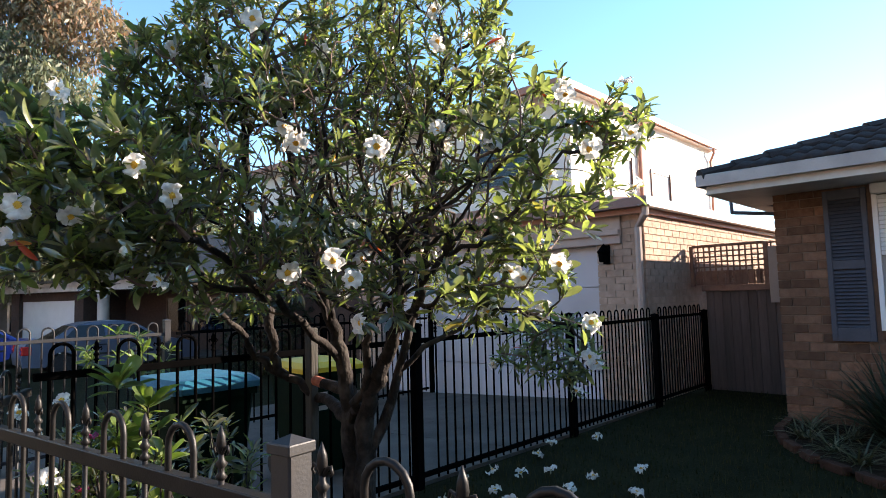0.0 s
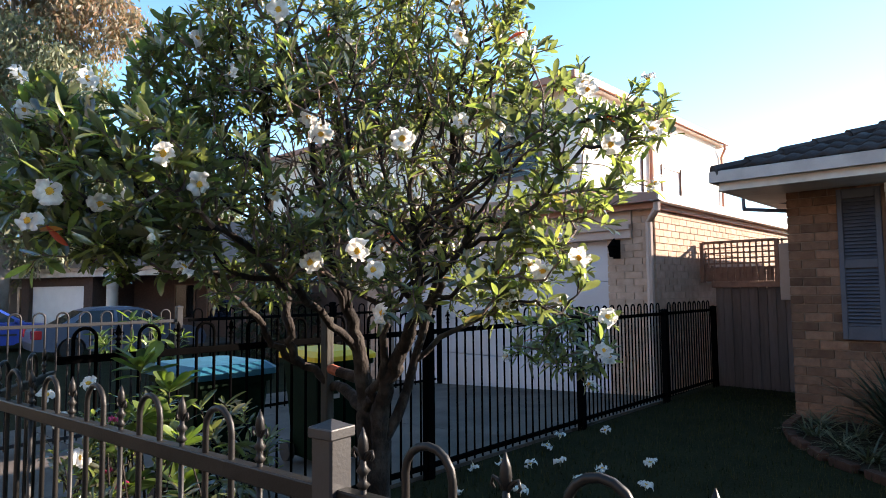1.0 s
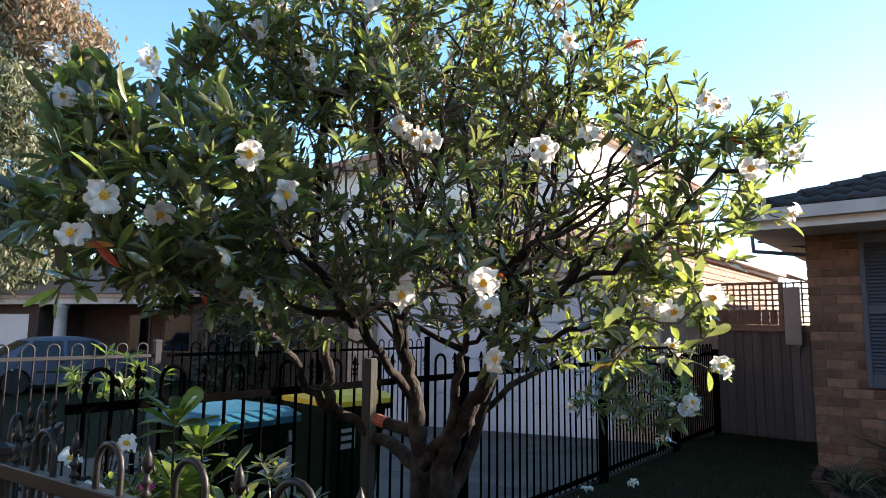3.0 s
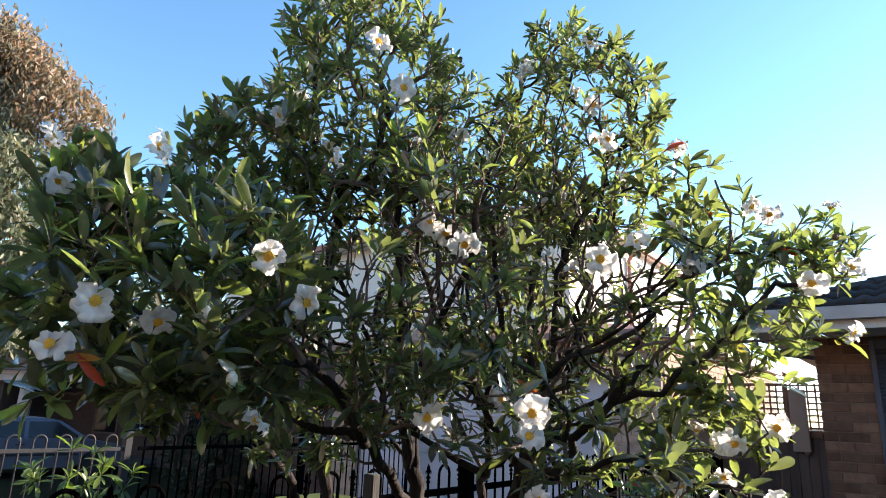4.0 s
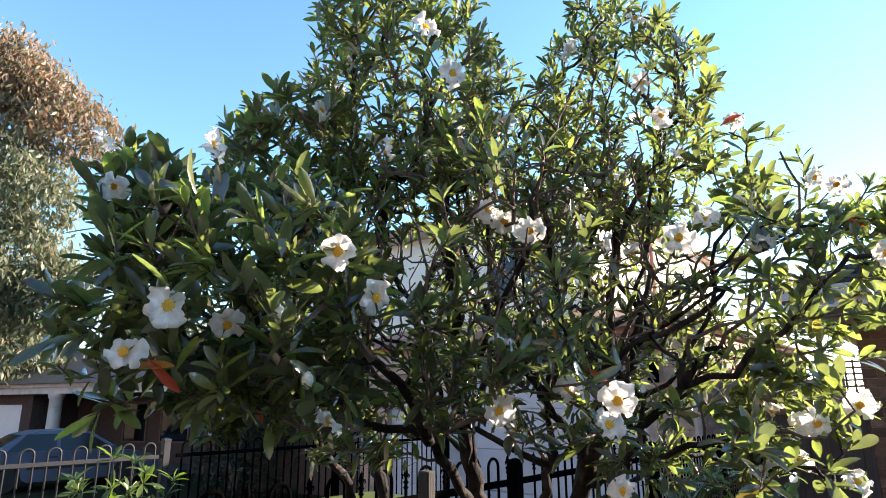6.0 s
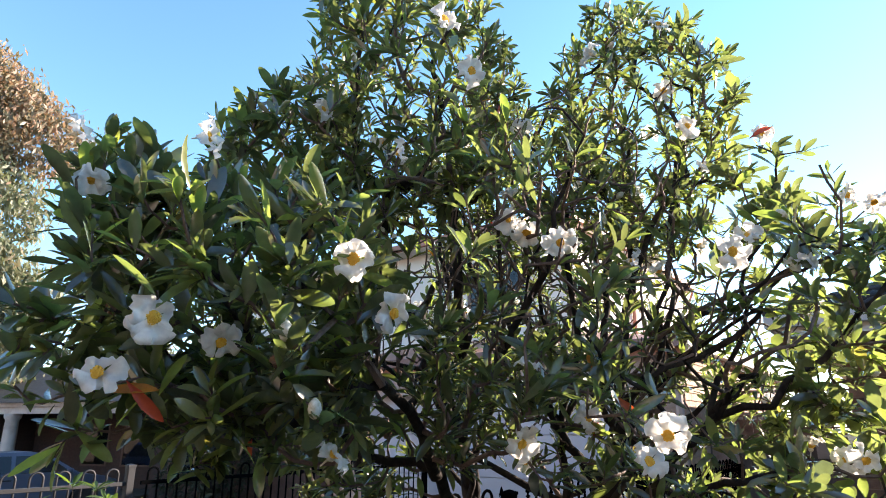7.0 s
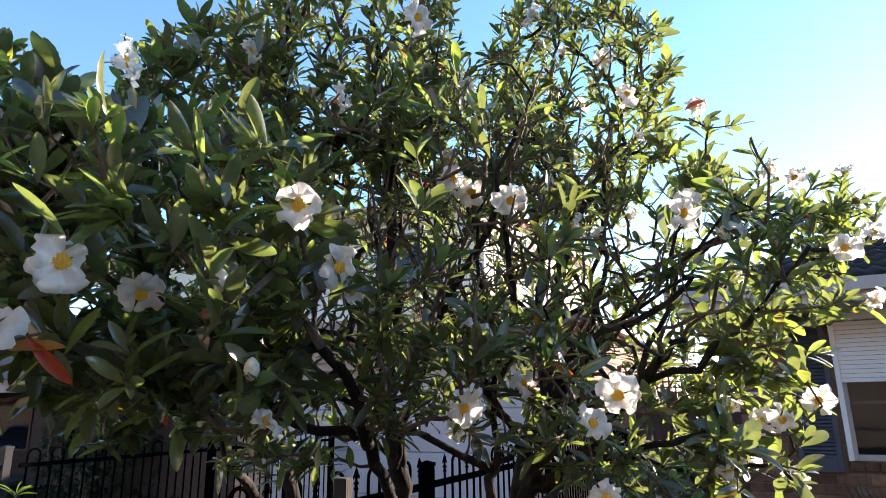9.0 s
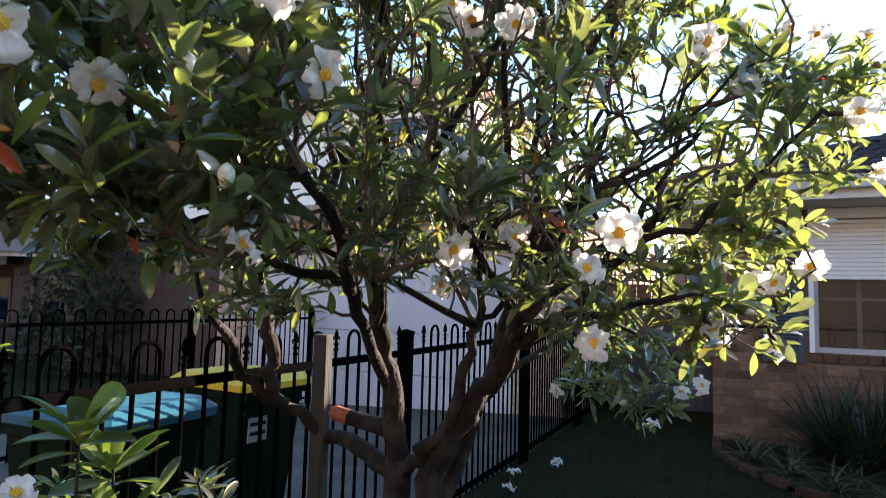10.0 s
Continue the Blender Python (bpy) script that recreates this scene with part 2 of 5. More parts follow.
def glass(name, tint, rough=0.03, through_it=0.6, gloss=0.5):
    m, nt, N, P, L = nodes_of(name)
    P.inputs["Base Color"].default_value = (*tint, 1)
    P.inputs["Roughness"].default_value = rough
    P.inputs["Transmission Weight"].default_value = through_it
    P.inputs["IOR"].default_value = 1.45
    P.inputs["Specular IOR Level"].default_value = gloss
    nz = N.new("ShaderNodeTexNoise")
    nz.inputs["Scale"].default_value = 1.2
    b = N.new("ShaderNodeBump")
    b.inputs["Strength"].default_value, b.inputs["Distance"].default_value = 0.05, 0.02
    L.new(nz.outputs["Fac"], b.inputs["Height"])
    L.new(b.outputs["Normal"], P.inputs["Normal"])
    return m


M_GLASS = glass("window_glass", (0.02, 0.024, 0.028), gloss=0.08)
M_CARGLASS = glass("car_glass", (0.006, 0.007, 0.009), 0.12, 0.0)
# pale pane colour stands in for a bright reflection in the glass
M_PALE_PANE = surf("pale_pane_reflection", (0.46, 0.41, 0.38), (0.54, 0.49, 0.46), 3, 0.15, 0.0)
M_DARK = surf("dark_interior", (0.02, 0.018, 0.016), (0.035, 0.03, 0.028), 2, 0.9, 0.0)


# ---- mesh helpers ----
class Mesh:
    """Verts and faces gathered for one mesh."""

    def __init__(self):
        self.v, self.f = [], []

    def add(self, verts, faces, m=None):
        n = len(self.v)
        self.v += [tuple(m @ Vector(p)) for p in verts] if m else [tuple(p) for p in verts]
        self.f += [tuple(i + n for i in f) for f in faces]
        return self

    def box(self, x0, y0, z0, x1, y1, z1, m=None, ch=0.0):
        """A box; ch chamfers all of its long edges round z, or the nearest to it."""
        if ch <= 0:
            v = [(x, y, z) for z in (z0, z1) for y in (y0, y1) for x in (x0, x1)]
            f = [(0, 2, 3, 1), (4, 5, 7, 6), (0, 1, 5, 4), (2, 6, 7, 3), (0, 4, 6, 2), (1, 3, 7, 5)]
            return self.add(v, f, m)
        c = min(ch, (x1 - x0) * 0.4, (y1 - y0) * 0.4, (z1 - z0) * 0.4)
        ring = lambda i, z: [(x0 + c + i, y0 + i, z), (x1 - c - i, y0 + i, z), (x1 - i, y0 + c + i, z), (x1 - i, y1 - c - i, z), (x1 - c - i, y1 - i, z), (x0 + c + i, y1 - i, z), (x0 + i, y1 - c - i, z), (x0 + i, y0 + c + i, z)]
        v = ring(c * 0.6, z0) + ring(0, z0 + c) + ring(0, z1 - c) + ring(c * 0.6, z1)
        f = [tuple(range(7, -1, -1)), tuple(range(24, 32))]
        f += [(r * 8 + i, r * 8 + (i + 1) % 8, r * 8 + 8 + (i + 1) % 8, r * 8 + 8 + i) for r in range(3) for i in range(8)]
        return self.add(v, f, m)

    def tube(self, pts, radii, sides=6, cap=True):
        """A tube along points."""
        pts = [Vector(p) for p in pts]
        if not hasattr(radii, "__len__"):
            radii = [radii] * len(pts)
        n0 = len(self.v)
        up = None
        for i, p in enumerate(pts):
            d = (pts[min(i + 1, len(pts) - 1)] - pts[max(i - 1, 0)]).normalized()
            if up is None:
                up = d.orthogonal().normalized()
            up = (up - d * up.dot(d))
            up = up.normalized() if up.length > 1e-6 else d.orthogonal().normalized()
            side = d.cross(up)
            for k in range(sides):
                a = 2 * math.pi * k / sides
                self.v.append(tuple(p + (up * math.cos(a) + side * math.sin(a)) * radii[i]))
        for i in range(len(pts) - 1):
            for k in range(sides):
                a, b = n0 + i * sides + k, n0 + i * sides + (k + 1) % sides
                self.f.append((a, b, b + sides, a + sides))
        if cap:
            self.f.append(tuple(n0 + k for k in range(sides - 1, -1, -1)))
            self.f.append(tuple(n0 + (len(pts) - 1) * sides + k for k in range(sides)))
        return self

    def lathe(self, prof, sides=12, m=None):
        """Turned round z from (radius, height) pairs."""
        v = [(r * math.cos(2 * math.pi * k / sides), r * math.sin(2 * math.pi * k / sides), z) for r, z in prof for k in range(sides)]
        f = [(i * sides + k, i * sides + (k + 1) % sides, (i + 1) * sides + (k + 1) % sides, (i + 1) * sides + k) for i in range(len(prof) - 1) for k in range(sides)]
        f += [tuple(range(sides - 1, -1, -1)), tuple((len(prof) - 1) * sides + k for k in range(sides))]
        return self.add(v, f, m)

    def prism(self, outline, y0, y1, m=None):
        """An outline in x, z, pushed from y0 to y1."""
        n = len(outline)
        v = [(x, y, z) for y in (y0, y1) for x, z in outline]
        f = [tuple(range(n)), tuple(range(2 * n - 1, n - 1, -1))] + [(i, i + n, (i + 1) % n + n, (i + 1) % n) for i in range(n)]
        return self.add(v, f, m)

    def data(self, name, mat, smooth=False):
        me = bpy.data.meshes.new(name)
        me.from_pydata(self.v, [], self.f)
        me.materials.append(mat)
        if smooth:
            me.polygons.foreach_set("use_smooth", [True] * len(me.polygons))
        me.update()
        return me


def thing(name, label, category, at=(0, 0, 0), group="", kind="", mesh=None, mat=None, smooth=False):
    ob = new(name, mesh.data(name, mat, smooth) if mesh else None)
    ob.location = at
    return tagged(ob, label, category, group, kind)


def part(name, mesh, mat, parent, label="", smooth=False, at=None, kind=""):
    ob = new(name, mesh if isinstance(mesh, bpy.types.Mesh) else mesh.data(name, mat, smooth))
    ob.parent = parent
    if at is not None:
        ob.matrix_local = at if isinstance(at, Matrix) else Matrix.Translation(at)
    return tagged(ob, label, kind=kind)


rng = random.Random(7)


def ground_z(x):
    """The land falls away gently to the neighbours' side."""
    if x > -3.2:
        return 0.0
    if x > -7:
        return -0.2 * (-3.2 - x) / 3.8
    return max(-0.55, -0.2 - 0.35 * (-7 - x) / 9)


# ---- ground ----
xs = [-900, -300, -120, -60, -30, -22] + [-16 + i for i in range(14)] + [0, 6, 20, 60, 200, 900]
ys = [-900, -200, -60, -20, -6, 0, 4, 8, 16, 40, 120, 300, 900]
g = Mesh()
g.v = [(x, y, ground_z(x) - 0.02) for y in ys for x in xs]
g.f = [(j * len(xs) + i, j * len(xs) + i + 1, (j + 1) * len(xs) + i + 1, (j + 1) * len(xs) + i) for j in range(len(ys) - 1) for i in range(len(xs) - 1)]
ground = thing("ground", "grassy suburban ground falling gently away", "ground", kind="structure", mesh=g, mat=M_GRASSLAND)
driveway = thing("driveway", "grey brushed concrete driveway with joints beside the fence", "driveway", kind="structure")
cols = [-8.6 + 0.6 * i for i in range(10)]
for i in range(0, len(cols) - 3, 3):
    for y0, y1 in ((-0.6, 1.9), (1.91, 4.4), (4.41, 7.2)):
        d = Mesh()
        for a, b in zip(cols[i:i + 3], cols[i + 1:i + 3] + [cols[i + 3] - 0.008]):
            za, zb = ground_z(a), ground_z(b)
            d.add([(x_, y_, z_ + dz) for dz in (-0.05, 0.0) for x_, y_, z_ in ((a, y0, za), (b, y0, zb), (b, y1, zb), (a, y1, za))], [(4, 5, 6, 7), (0, 3, 2, 1), (0, 1, 5, 4), (2, 3, 7, 6), (1, 2, 6, 5), (3, 0, 4, 7)])
        part("slab", d, M_CONC, driveway)
f = Mesh()
for i in range(10):
    f.box(-3.05 + 1.5 * i, -1.4, -0.09, -3.05 + 1.5 * i + 1.492, 0.15, -0.008, ch=0.006)
footpath = thing("pavement", "pale concrete footpath slabs along the front fence", "pavement", kind="structure", mesh=f, mat=M_PATH)
# unseen walls, added to block the low sky and bounce warm light
backdrop = thing("backdrop", "plain unseen walls added to block low sky and bounce warm light", "backdrop", kind="structure", mesh=Mesh().box(-45, -11.5, -1, 25, -11, 7.5).box(14, -11, -1, 14.5, 5, 6), mat=M_BOUNCE_WALL)
lawn_m = Mesh()
lawn_m.add([(-3.1, 0.4, 0.0), (6, 0.4, 0.0), (6, 8.6, 0.0), (-3.1, 8.6, 0.0)], [(0, 1, 2, 3)])
lawn = thing("lawn", "short dark green lawn, shade put into its colour", "lawn", kind="structure", mesh=lawn_m, mat=M_GRASSLAND)
bl = Mesh()
for _ in range(22000):
    x, y = rng.uniform(-3.08, 1.0), rng.uniform(0.7, 8.4)
    a, h, w, ln = rng.uniform(0, 6.3), rng.uniform(0.025, 0.06), rng.uniform(0.002, 0.004), rng.uniform(0, 0.03)
    cx, sy = math.cos(a), math.sin(a)
    n = len(bl.v)
    bl.v += [(x - cx * w, y - sy * w, 0), (x + cx * w, y + sy * w, 0), (x - sy * ln, y + cx * ln, h)]
    bl.f.append((n, n + 1, n + 2))
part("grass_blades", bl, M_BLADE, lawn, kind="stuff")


# ---- fences ----
def hoop_mesh(w, z0, z1, r):
    """Two pickets joined by a round top; the legs stand at 0 and w."""
    m = Mesh()
    pts = [(0, 0, z0), (0, 0, z1 - w / 2)] + [(w / 2 - w / 2 * math.cos(math.pi * k / 8), 0, z1 - w / 2 + w / 2 * math.sin(math.pi * k / 8)) for k in range(1, 8)] + [(w, 0, z1 - w / 2), (w, 0, z0)]
    return m.tube(pts, r, 7)


def spear_mesh(z0, z1, r):
    """A picket with a turned collar and a leaf-shaped head with two curled lobes."""
    m = Mesh()
    m.tube([(0, 0, z0), (0, 0, z1 - 0.075)], r, 7)
    m.lathe([(r, z1 - 0.10), (r * 1.9, z1 - 0.093), (r, z1 - 0.086), (r * 1.0, z1 - 0.078), (r * 2.0, z1 - 0.070), (r * 1.0, z1 - 0.062), (r * 0.7, z1 - 0.05)], 8)
    m.lathe([(r * 0.6, z1 - 0.055), (r * 1.5, z1 - 0.035), (r * 1.3, z1 - 0.02), (0.0008, z1)], 8)
    for s in (-1, 1):
        m.tube([(0, 0, z1 - 0.055), (s * 0.012, 0, z1 - 0.040), (s * 0.020, 0, z1 - 0.036), (s * 0.023, 0, z1 - 0.046), (s * 0.018, 0, z1 - 0.052)], [r * 0.6, r * 0.6, r * 0.5, r * 0.45, r * 0.35], 5)
    return m


def fence(name, label, start, end, zrail, ztop, pitch, r, mat, post_mat, posts, spears=True, zlow=0.10, post_w=0.065, group="", post_top=0.03):
    """A picket fence from start to end: rails, posts at the given lengths, hoops and spears."""
    a, b = Vector(start), Vector(end)
    length, turn = (b - a).length, math.atan2(b.y - a.y, b.x - a.x)
    fe = thing(name, label, "fence", group=group)
    fe.matrix_world = Matrix.Translation(a) @ Matrix.Rotation(turn, 4, "Z")
    for z, hh in ((zrail, 0.034), (zlow, 0.034)):
        part("rail", Mesh().box(0, -0.0125, z - hh, length, 0.0125, z, ch=0.003), mat, fe)
    hm, sm = hoop_mesh(pitch, zlow - 0.06, ztop, r).data("hoop", mat, True), spear_mesh(zlow - 0.06, ztop + 0.012, r * 0.9).data("spear", mat, True)
    x, count = 0.06, 0
    step = 3 * pitch if spears else 2 * pitch
    while x + pitch < length:
        if not any(x - 0.04 < p < x + pitch + 0.04 for p in posts):
            part("hoop", hm, mat, fe, at=(x, 0, 0))
        if spears and x + 2 * pitch < length and not any(abs(x + 2 * pitch - p) < 0.05 for p in posts):
            part("spear", sm, mat, fe, at=(x + 2 * pitch, 0, 0))
        x += step
    w = post_w / 2
    for p in posts:
        pm = Mesh().box(-w, -w, -0.05, w, w, zrail + post_top, ch=0.004)
        po = part("post", pm, post_mat, fe, at=(p, 0, 0))
        c = Mesh()
        zt = zrail + post_top
        c.box(-w - 0.004, -w - 0.004, zt - 0.018, w + 0.004, w + 0.004, zt, ch=0.002)
        c.add([(-w, -w, zt), (w, -w, zt), (w, w, zt), (-w, w, zt), (0, 0, zt + 0.012)], [(0, 1, 4), (1, 2, 4), (2, 3, 4), (3, 0, 4)])
        cap = part("cap", c, post_mat, po)
    return fe


FX = -3.12
front_a, front_b = Vector((0.75, 0.795, 0)), Vector((-2.52, 0.419, 0))
fence("front_fence", "bronze-grey steel front fence with hoops and spear finials", front_a, front_b, 0.965, 1.06, 0.0905, 0.0068, M_IRON_FRONT, M_POST_FRONT, [1.673], group="", post_top=0.10, post_w=0.05)
fence("side_fence", "black steel side fence with hoops and spear finials behind the tree", (FX, 0.764, 0), (FX, 5.07, 0), 1.02, 1.14, 0.093, 0.008, M_IRON, M_IRON, [2.276, 4.276], post_top=0.10, group="boundary fences")
fence("corner_fence", "short steel fence return joining front and side fences", (-2.56, 0.425, 0), (FX + 0.02, 0.745, 0), 0.965, 1.06, 0.0905, 0.0068, M_IRON_FRONT, M_IRON_FRONT, [0.01], post_top=0.03, post_w=0.04)
fence("side_fence", "black steel side fence of plain hoops reaching the paling gate", (FX - 0.01, 5.13, 0), (FX - 0.02, 8.44, 0), 1.015, 1.12, 0.075, 0.008, M_IRON, M_IRON, [1.76, 3.28], spears=False, group="boundary fences")
fence("driveway_fence", "pale grey hooped steel fence beyond the driveway", (-7.0, -0.9, -0.2), (-7.0, 3.0, -0.2), 1.20, 1.31, 0.10, 0.009, M_PALE_IRON, M_PALE_IRON, [0.03, 1.8, 3.86], spears=False, post_top=0.14, group="boundary fences")
fence("driveway_fence", "black hooped steel fence beyond the driveway", (-7.02, 3.08, -0.2), (-7.02, 7.1, -0.2), 1.20, 1.31, 0.10, 0.009, M_IRON, M_IRON, [2.0, 4.1], spears=False, post_top=0.14, group="boundary fences")


# ---- the house beside the lawn ----
HX, HY = -1.78, 6.76          # its corner
WX0, WX1, WZ0, WZ1 = -0.94, 0.75, 0.90, 2.12   # the window's opening
wall = thing("wall_front", "tan brick house wall with recessed mortar joints", "wall", kind="structure")
w = Mesh()
w.box(HX + 0.006, HY + 0.006, -0.05, WX0, HY + 0.23, 2.26).box(WX0, HY + 0.006, -0.05, WX1, HY + 0.23, WZ0).box(WX0, HY + 0.006, WZ1, WX1, HY + 0.23, 2.26).box(WX1, HY + 0.006, -0.05, 7.0, HY + 0.23, 2.26)
part("mortar_bed", w, M_MORTAR, wall)
sw = Mesh()
sw.box(HX + 0.006, HY + 0.23, -0.05, HX + 0.23, 12.5, 2.26).box(7.0, HY, -0.05, 7.2, 12.5, 2.26).box(HX + 0.006, 12.5, -0.05, 7.2, 12.7, 2.26)
wall_side = thing("wall_side", "tan brick side wall of the house", "wall", kind="structure", mesh=sw, mat=M_BRICK)


# roof: tiled planes with a hip at the corner
EZ, GX, GY, PITCH = 2.40, -2.27, 6.07, 0.36
roof = thing("house_roof", "charcoal concrete tiled hip roof with beige gutter", "roof", kind="structure")
RX1, RY1 = 7.8, 13.2
RIDGE = 3.4
r = Mesh()
zr = EZ + RIDGE * PITCH
a, b, c, dd = (GX + 0.03, GY + 0.03, EZ), (RX1, GY + 0.03, EZ), (RX1, RY1, EZ), (GX + 0.03, RY1, EZ)
e1, e2 = (GX + RIDGE, GY + RIDGE, zr), (RX1 - RIDGE, GY + RIDGE, zr)
e3, e4 = (RX1 - RIDGE, RY1 - RIDGE, zr), (GX + RIDGE, RY1 - RIDGE, zr)
r.add([a, b, c, dd, e1, e2, e3, e4], [(0, 1, 5, 4), (1, 2, 6, 5), (2, 3, 7, 6), (3, 0, 4, 7), (4, 5, 6, 7)])
part("roof_deck", r, M_ROOF, roof)
s = Mesh()
s.box(GX + 0.06, GY + 0.06, 2.225, RX1, HY + 0.02, 2.24)
s.box(GX + 0.06, HY + 0.02, 2.225, HX + 0.02, RY1 - 0.1, 2.24)
part("soffit", s, M_TRIM, roof, "cream painted soffit lining")


def gutter_profile(depth=0.11, z0=2.305, z1=2.41):
    return [(0.0, z0), (0.0, z1), (0.012, z1 + 0.006), (0.018, z1), (0.018, z0 + 0.014), (depth, z0 + 0.014), (depth, z0)]


gm = Mesh().prism([(p[0], p[1]) for p in gutter_profile()], 0, RX1 - GX)
part("gutter", gm, M_GUTTER, roof, "beige painted quad gutter", at=Matrix.Translation((RX1, GY, 0)) @ Matrix.Rotation(radians(90), 4, "Z"))
gm2 = Mesh().prism([(p[0], p[1]) for p in gutter_profile()], 0, RY1 - GY)
part("gutter", gm2, M_GUTTER, roof, "beige painted quad gutter", at=(GX - 0.004, GY, 0))
fm = Mesh().box(GX + 0.07, GY + 0.07, 2.235, RX1, GY + 0.09, 2.37).box(GX + 0.07, GY + 0.09, 2.235, GX + 0.09, RY1 - 0.1, 2.37)
part("fascia", fm, M_TRIM, roof, "cream timber fascia")
# roll tiles on the street side, those of the first courses one by one
tile = Mesh()
prof = [(0.0, 0.002), (0.03, 0.019), (0.06, 0.026), (0.09, 0.019), (0.12, 0.003), (0.15, 0.0), (0.18, 0.018), (0.21, 0.025), (0.24, 0.018), (0.27, 0.003), (0.30, 0.002)]
for j, (dy, dz) in enumerate(((0.0, 0.022), (0.36, 0.006))):
    tile.v += [(x, dy, z + dz) for x, z in prof]
tile.v += [(x, 0.0, z - 0.004) for x, z in prof]
k = len(prof)
tile.f = [(i, i + 1, k + i + 1, k + i) for i in range(k - 1)] + [(2 * k + i, 2 * k + i + 1, i + 1, i) for i in range(k - 1)]
tile_me = tile.data("roof_tile", M_ROOF, True)
slope = math.atan(PITCH)
for row in range(9):
    y = 0.02 + row * 0.32
    for i in range(26):
        x = GX + 0.02 + i * 0.295
        if x < GX + 0.06 + y * 1.0 or x > 4.8:
            continue
        yy = y * math.cos(slope)
        part("roof_tile", tile_me, M_ROOF, roof, at=Matrix.Translation((x, GY + yy, EZ + yy * PITCH + rng.uniform(0, 0.004))) @ Matrix.Rotation(slope, 4, "X"))
hip = Mesh()
for i in range(14):
    p0, p1 = Vector(a).lerp(Vector(e1), i / 14), Vector(a).lerp(Vector(e1), (i + 1.08) / 14)
    hip.tube([p0 + Vector((0, 0, 0.012)), p1 + Vector((0, 0, 0.004))], [0.070, 0.056], 8)
part("hip_capping", hip, M_ROOF, roof)

# window with a roller blind outside, a louvred shutter beside it
win = thing("window_1", "white framed window half covered by a white roller shutter", "window", kind="structure")
fr = Mesh()
fr.box(WX0, HY + 0.0, WZ0, WX0 + 0.06, HY + 0.10, WZ1, ch=0.004).box(WX1 - 0.06, HY, WZ0, WX1, HY + 0.10, WZ1, ch=0.004)
fr.box(WX0 + 0.06, HY, WZ0, WX1 - 0.06, HY + 0.10, WZ0 + 0.05, ch=0.004).box(WX0 + 0.06, HY, WZ1 - 0.05, WX1 - 0.06, HY + 0.10, WZ1, ch=0.004)
part("window_frame", fr, M_GUTTER, win, "off-white painted frame")
bars = Mesh().box(-0.58, HY + 0.055, WZ0 + 0.05, -0.54, HY + 0.085, WZ1 - 0.05).box(-0.16, HY + 0.055, WZ0 + 0.05, -0.12, HY + 0.085, WZ1 - 0.05).box(WX0 + 0.06, HY + 0.056, 1.38, WX1 - 0.06, HY + 0.084, 1.41)
part("glazing_bars", bars, M_BROWN, win)
for x0, x1 in ((WX0 + 0.06, -0.58), (-0.54, -0.16), (-0.12, WX1 - 0.06)):
    part("pane", Mesh().box(x0, HY + 0.066, WZ0 + 0.05, x1, HY + 0.072, WZ1 - 0.05), M_GLASS, win)
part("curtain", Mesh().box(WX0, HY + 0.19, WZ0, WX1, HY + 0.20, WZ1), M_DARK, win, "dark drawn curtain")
sill = Mesh()
for i in range(16):
    sill.box(WX0 - 0.02 + i * 0.112, HY - 0.03, WZ0 - 0.085, WX0 - 0.02 + i * 0.112 + 0.102, HY + 0.1, WZ0 - 0.005, ch=0.004)
part("window_sill", sill, M_BRICK, win, "sloping brick sill")
blind = thing("roller_shutter", "white slatted roller shutter half down over the window", "shutter")
bx = Mesh().box(WX0 - 0.02, HY - 0.10, WZ1 + 0.005, WX1 + 0.02, HY - 0.004, WZ1 + 0.10, ch=0.01)
part("housing", bx, M_WHITE, blind)
sl = Mesh().box(WX0 + 0.02, HY - 0.035, 0, WX1 - 0.02, HY - 0.02, 0.036, ch=0.005).data("slat", M_WHITE)
for i in range(14):
    part("slat", sl, M_WHITE, blind, at=(0, 0, WZ1 - 0.04 - i * 0.039))
for x in (WX0 - 0.02, WX1 - 0.02):
    part("guide", Mesh().box(x, HY - 0.045, WZ0, x + 0.04, HY - 0.004, WZ1 + 0.005), M_WHITE, blind)
sh = thing("louvre_shutter", "blue-grey louvred timber shutter fixed beside the window", "shutter")
X0, X1, Z0, Z1 = -1.345, -1.0, 0.80, 2.20
fm = Mesh().box(X0, HY - 0.045, Z0, X0 + 0.045, HY - 0.004, Z1, ch=0.004).box(X1 - 0.045, HY - 0.045, Z0, X1, HY - 0.004, Z1, ch=0.004)
for z0, z1 in ((Z0, Z0 + 0.12), (1.46, 1.54), (Z1 - 0.09, Z1)):
    fm.box(X0 + 0.045, HY - 0.043, z0, X1 - 0.045, HY - 0.004, z1, ch=0.003)
part("shutter_frame", fm, M_SHUTTER, sh)
lm = Mesh().box(X0 + 0.045, -0.004, -0.022, X1 - 0.045, 0.004, 0.022).data("slat", M_SHUTTER)
for z in [Z0 + 0.14 + i * 0.033 for i in range(16)] + [1.56 + i * 0.033 for i in range(17)]:
    part("slat", lm, M_SHUTTER, sh, at=Matrix.Translation((0, HY - 0.024, z)) @ Matrix.Rotation(radians(-40), 4, "X"))

aw = thing("awning_sash", "dark blue-grey awning window sash open on the side wall", "window")
for name_, pts_ in (("stile", [(-2.42, 7.5, 2.36), (-2.41, 7.5, 2.18)]), ("bottom_rail", [(-2.42, 7.5, 2.19), (-1.775, 7.5, 2.10)]), ("stay", [(-2.37, 7.52, 2.30), (-1.775, 7.52, 2.18)])):
    part(name_, Mesh().tube(pts_, 0.022 if name_ != "stay" else 0.012, 6), M_SHUTTER, aw)

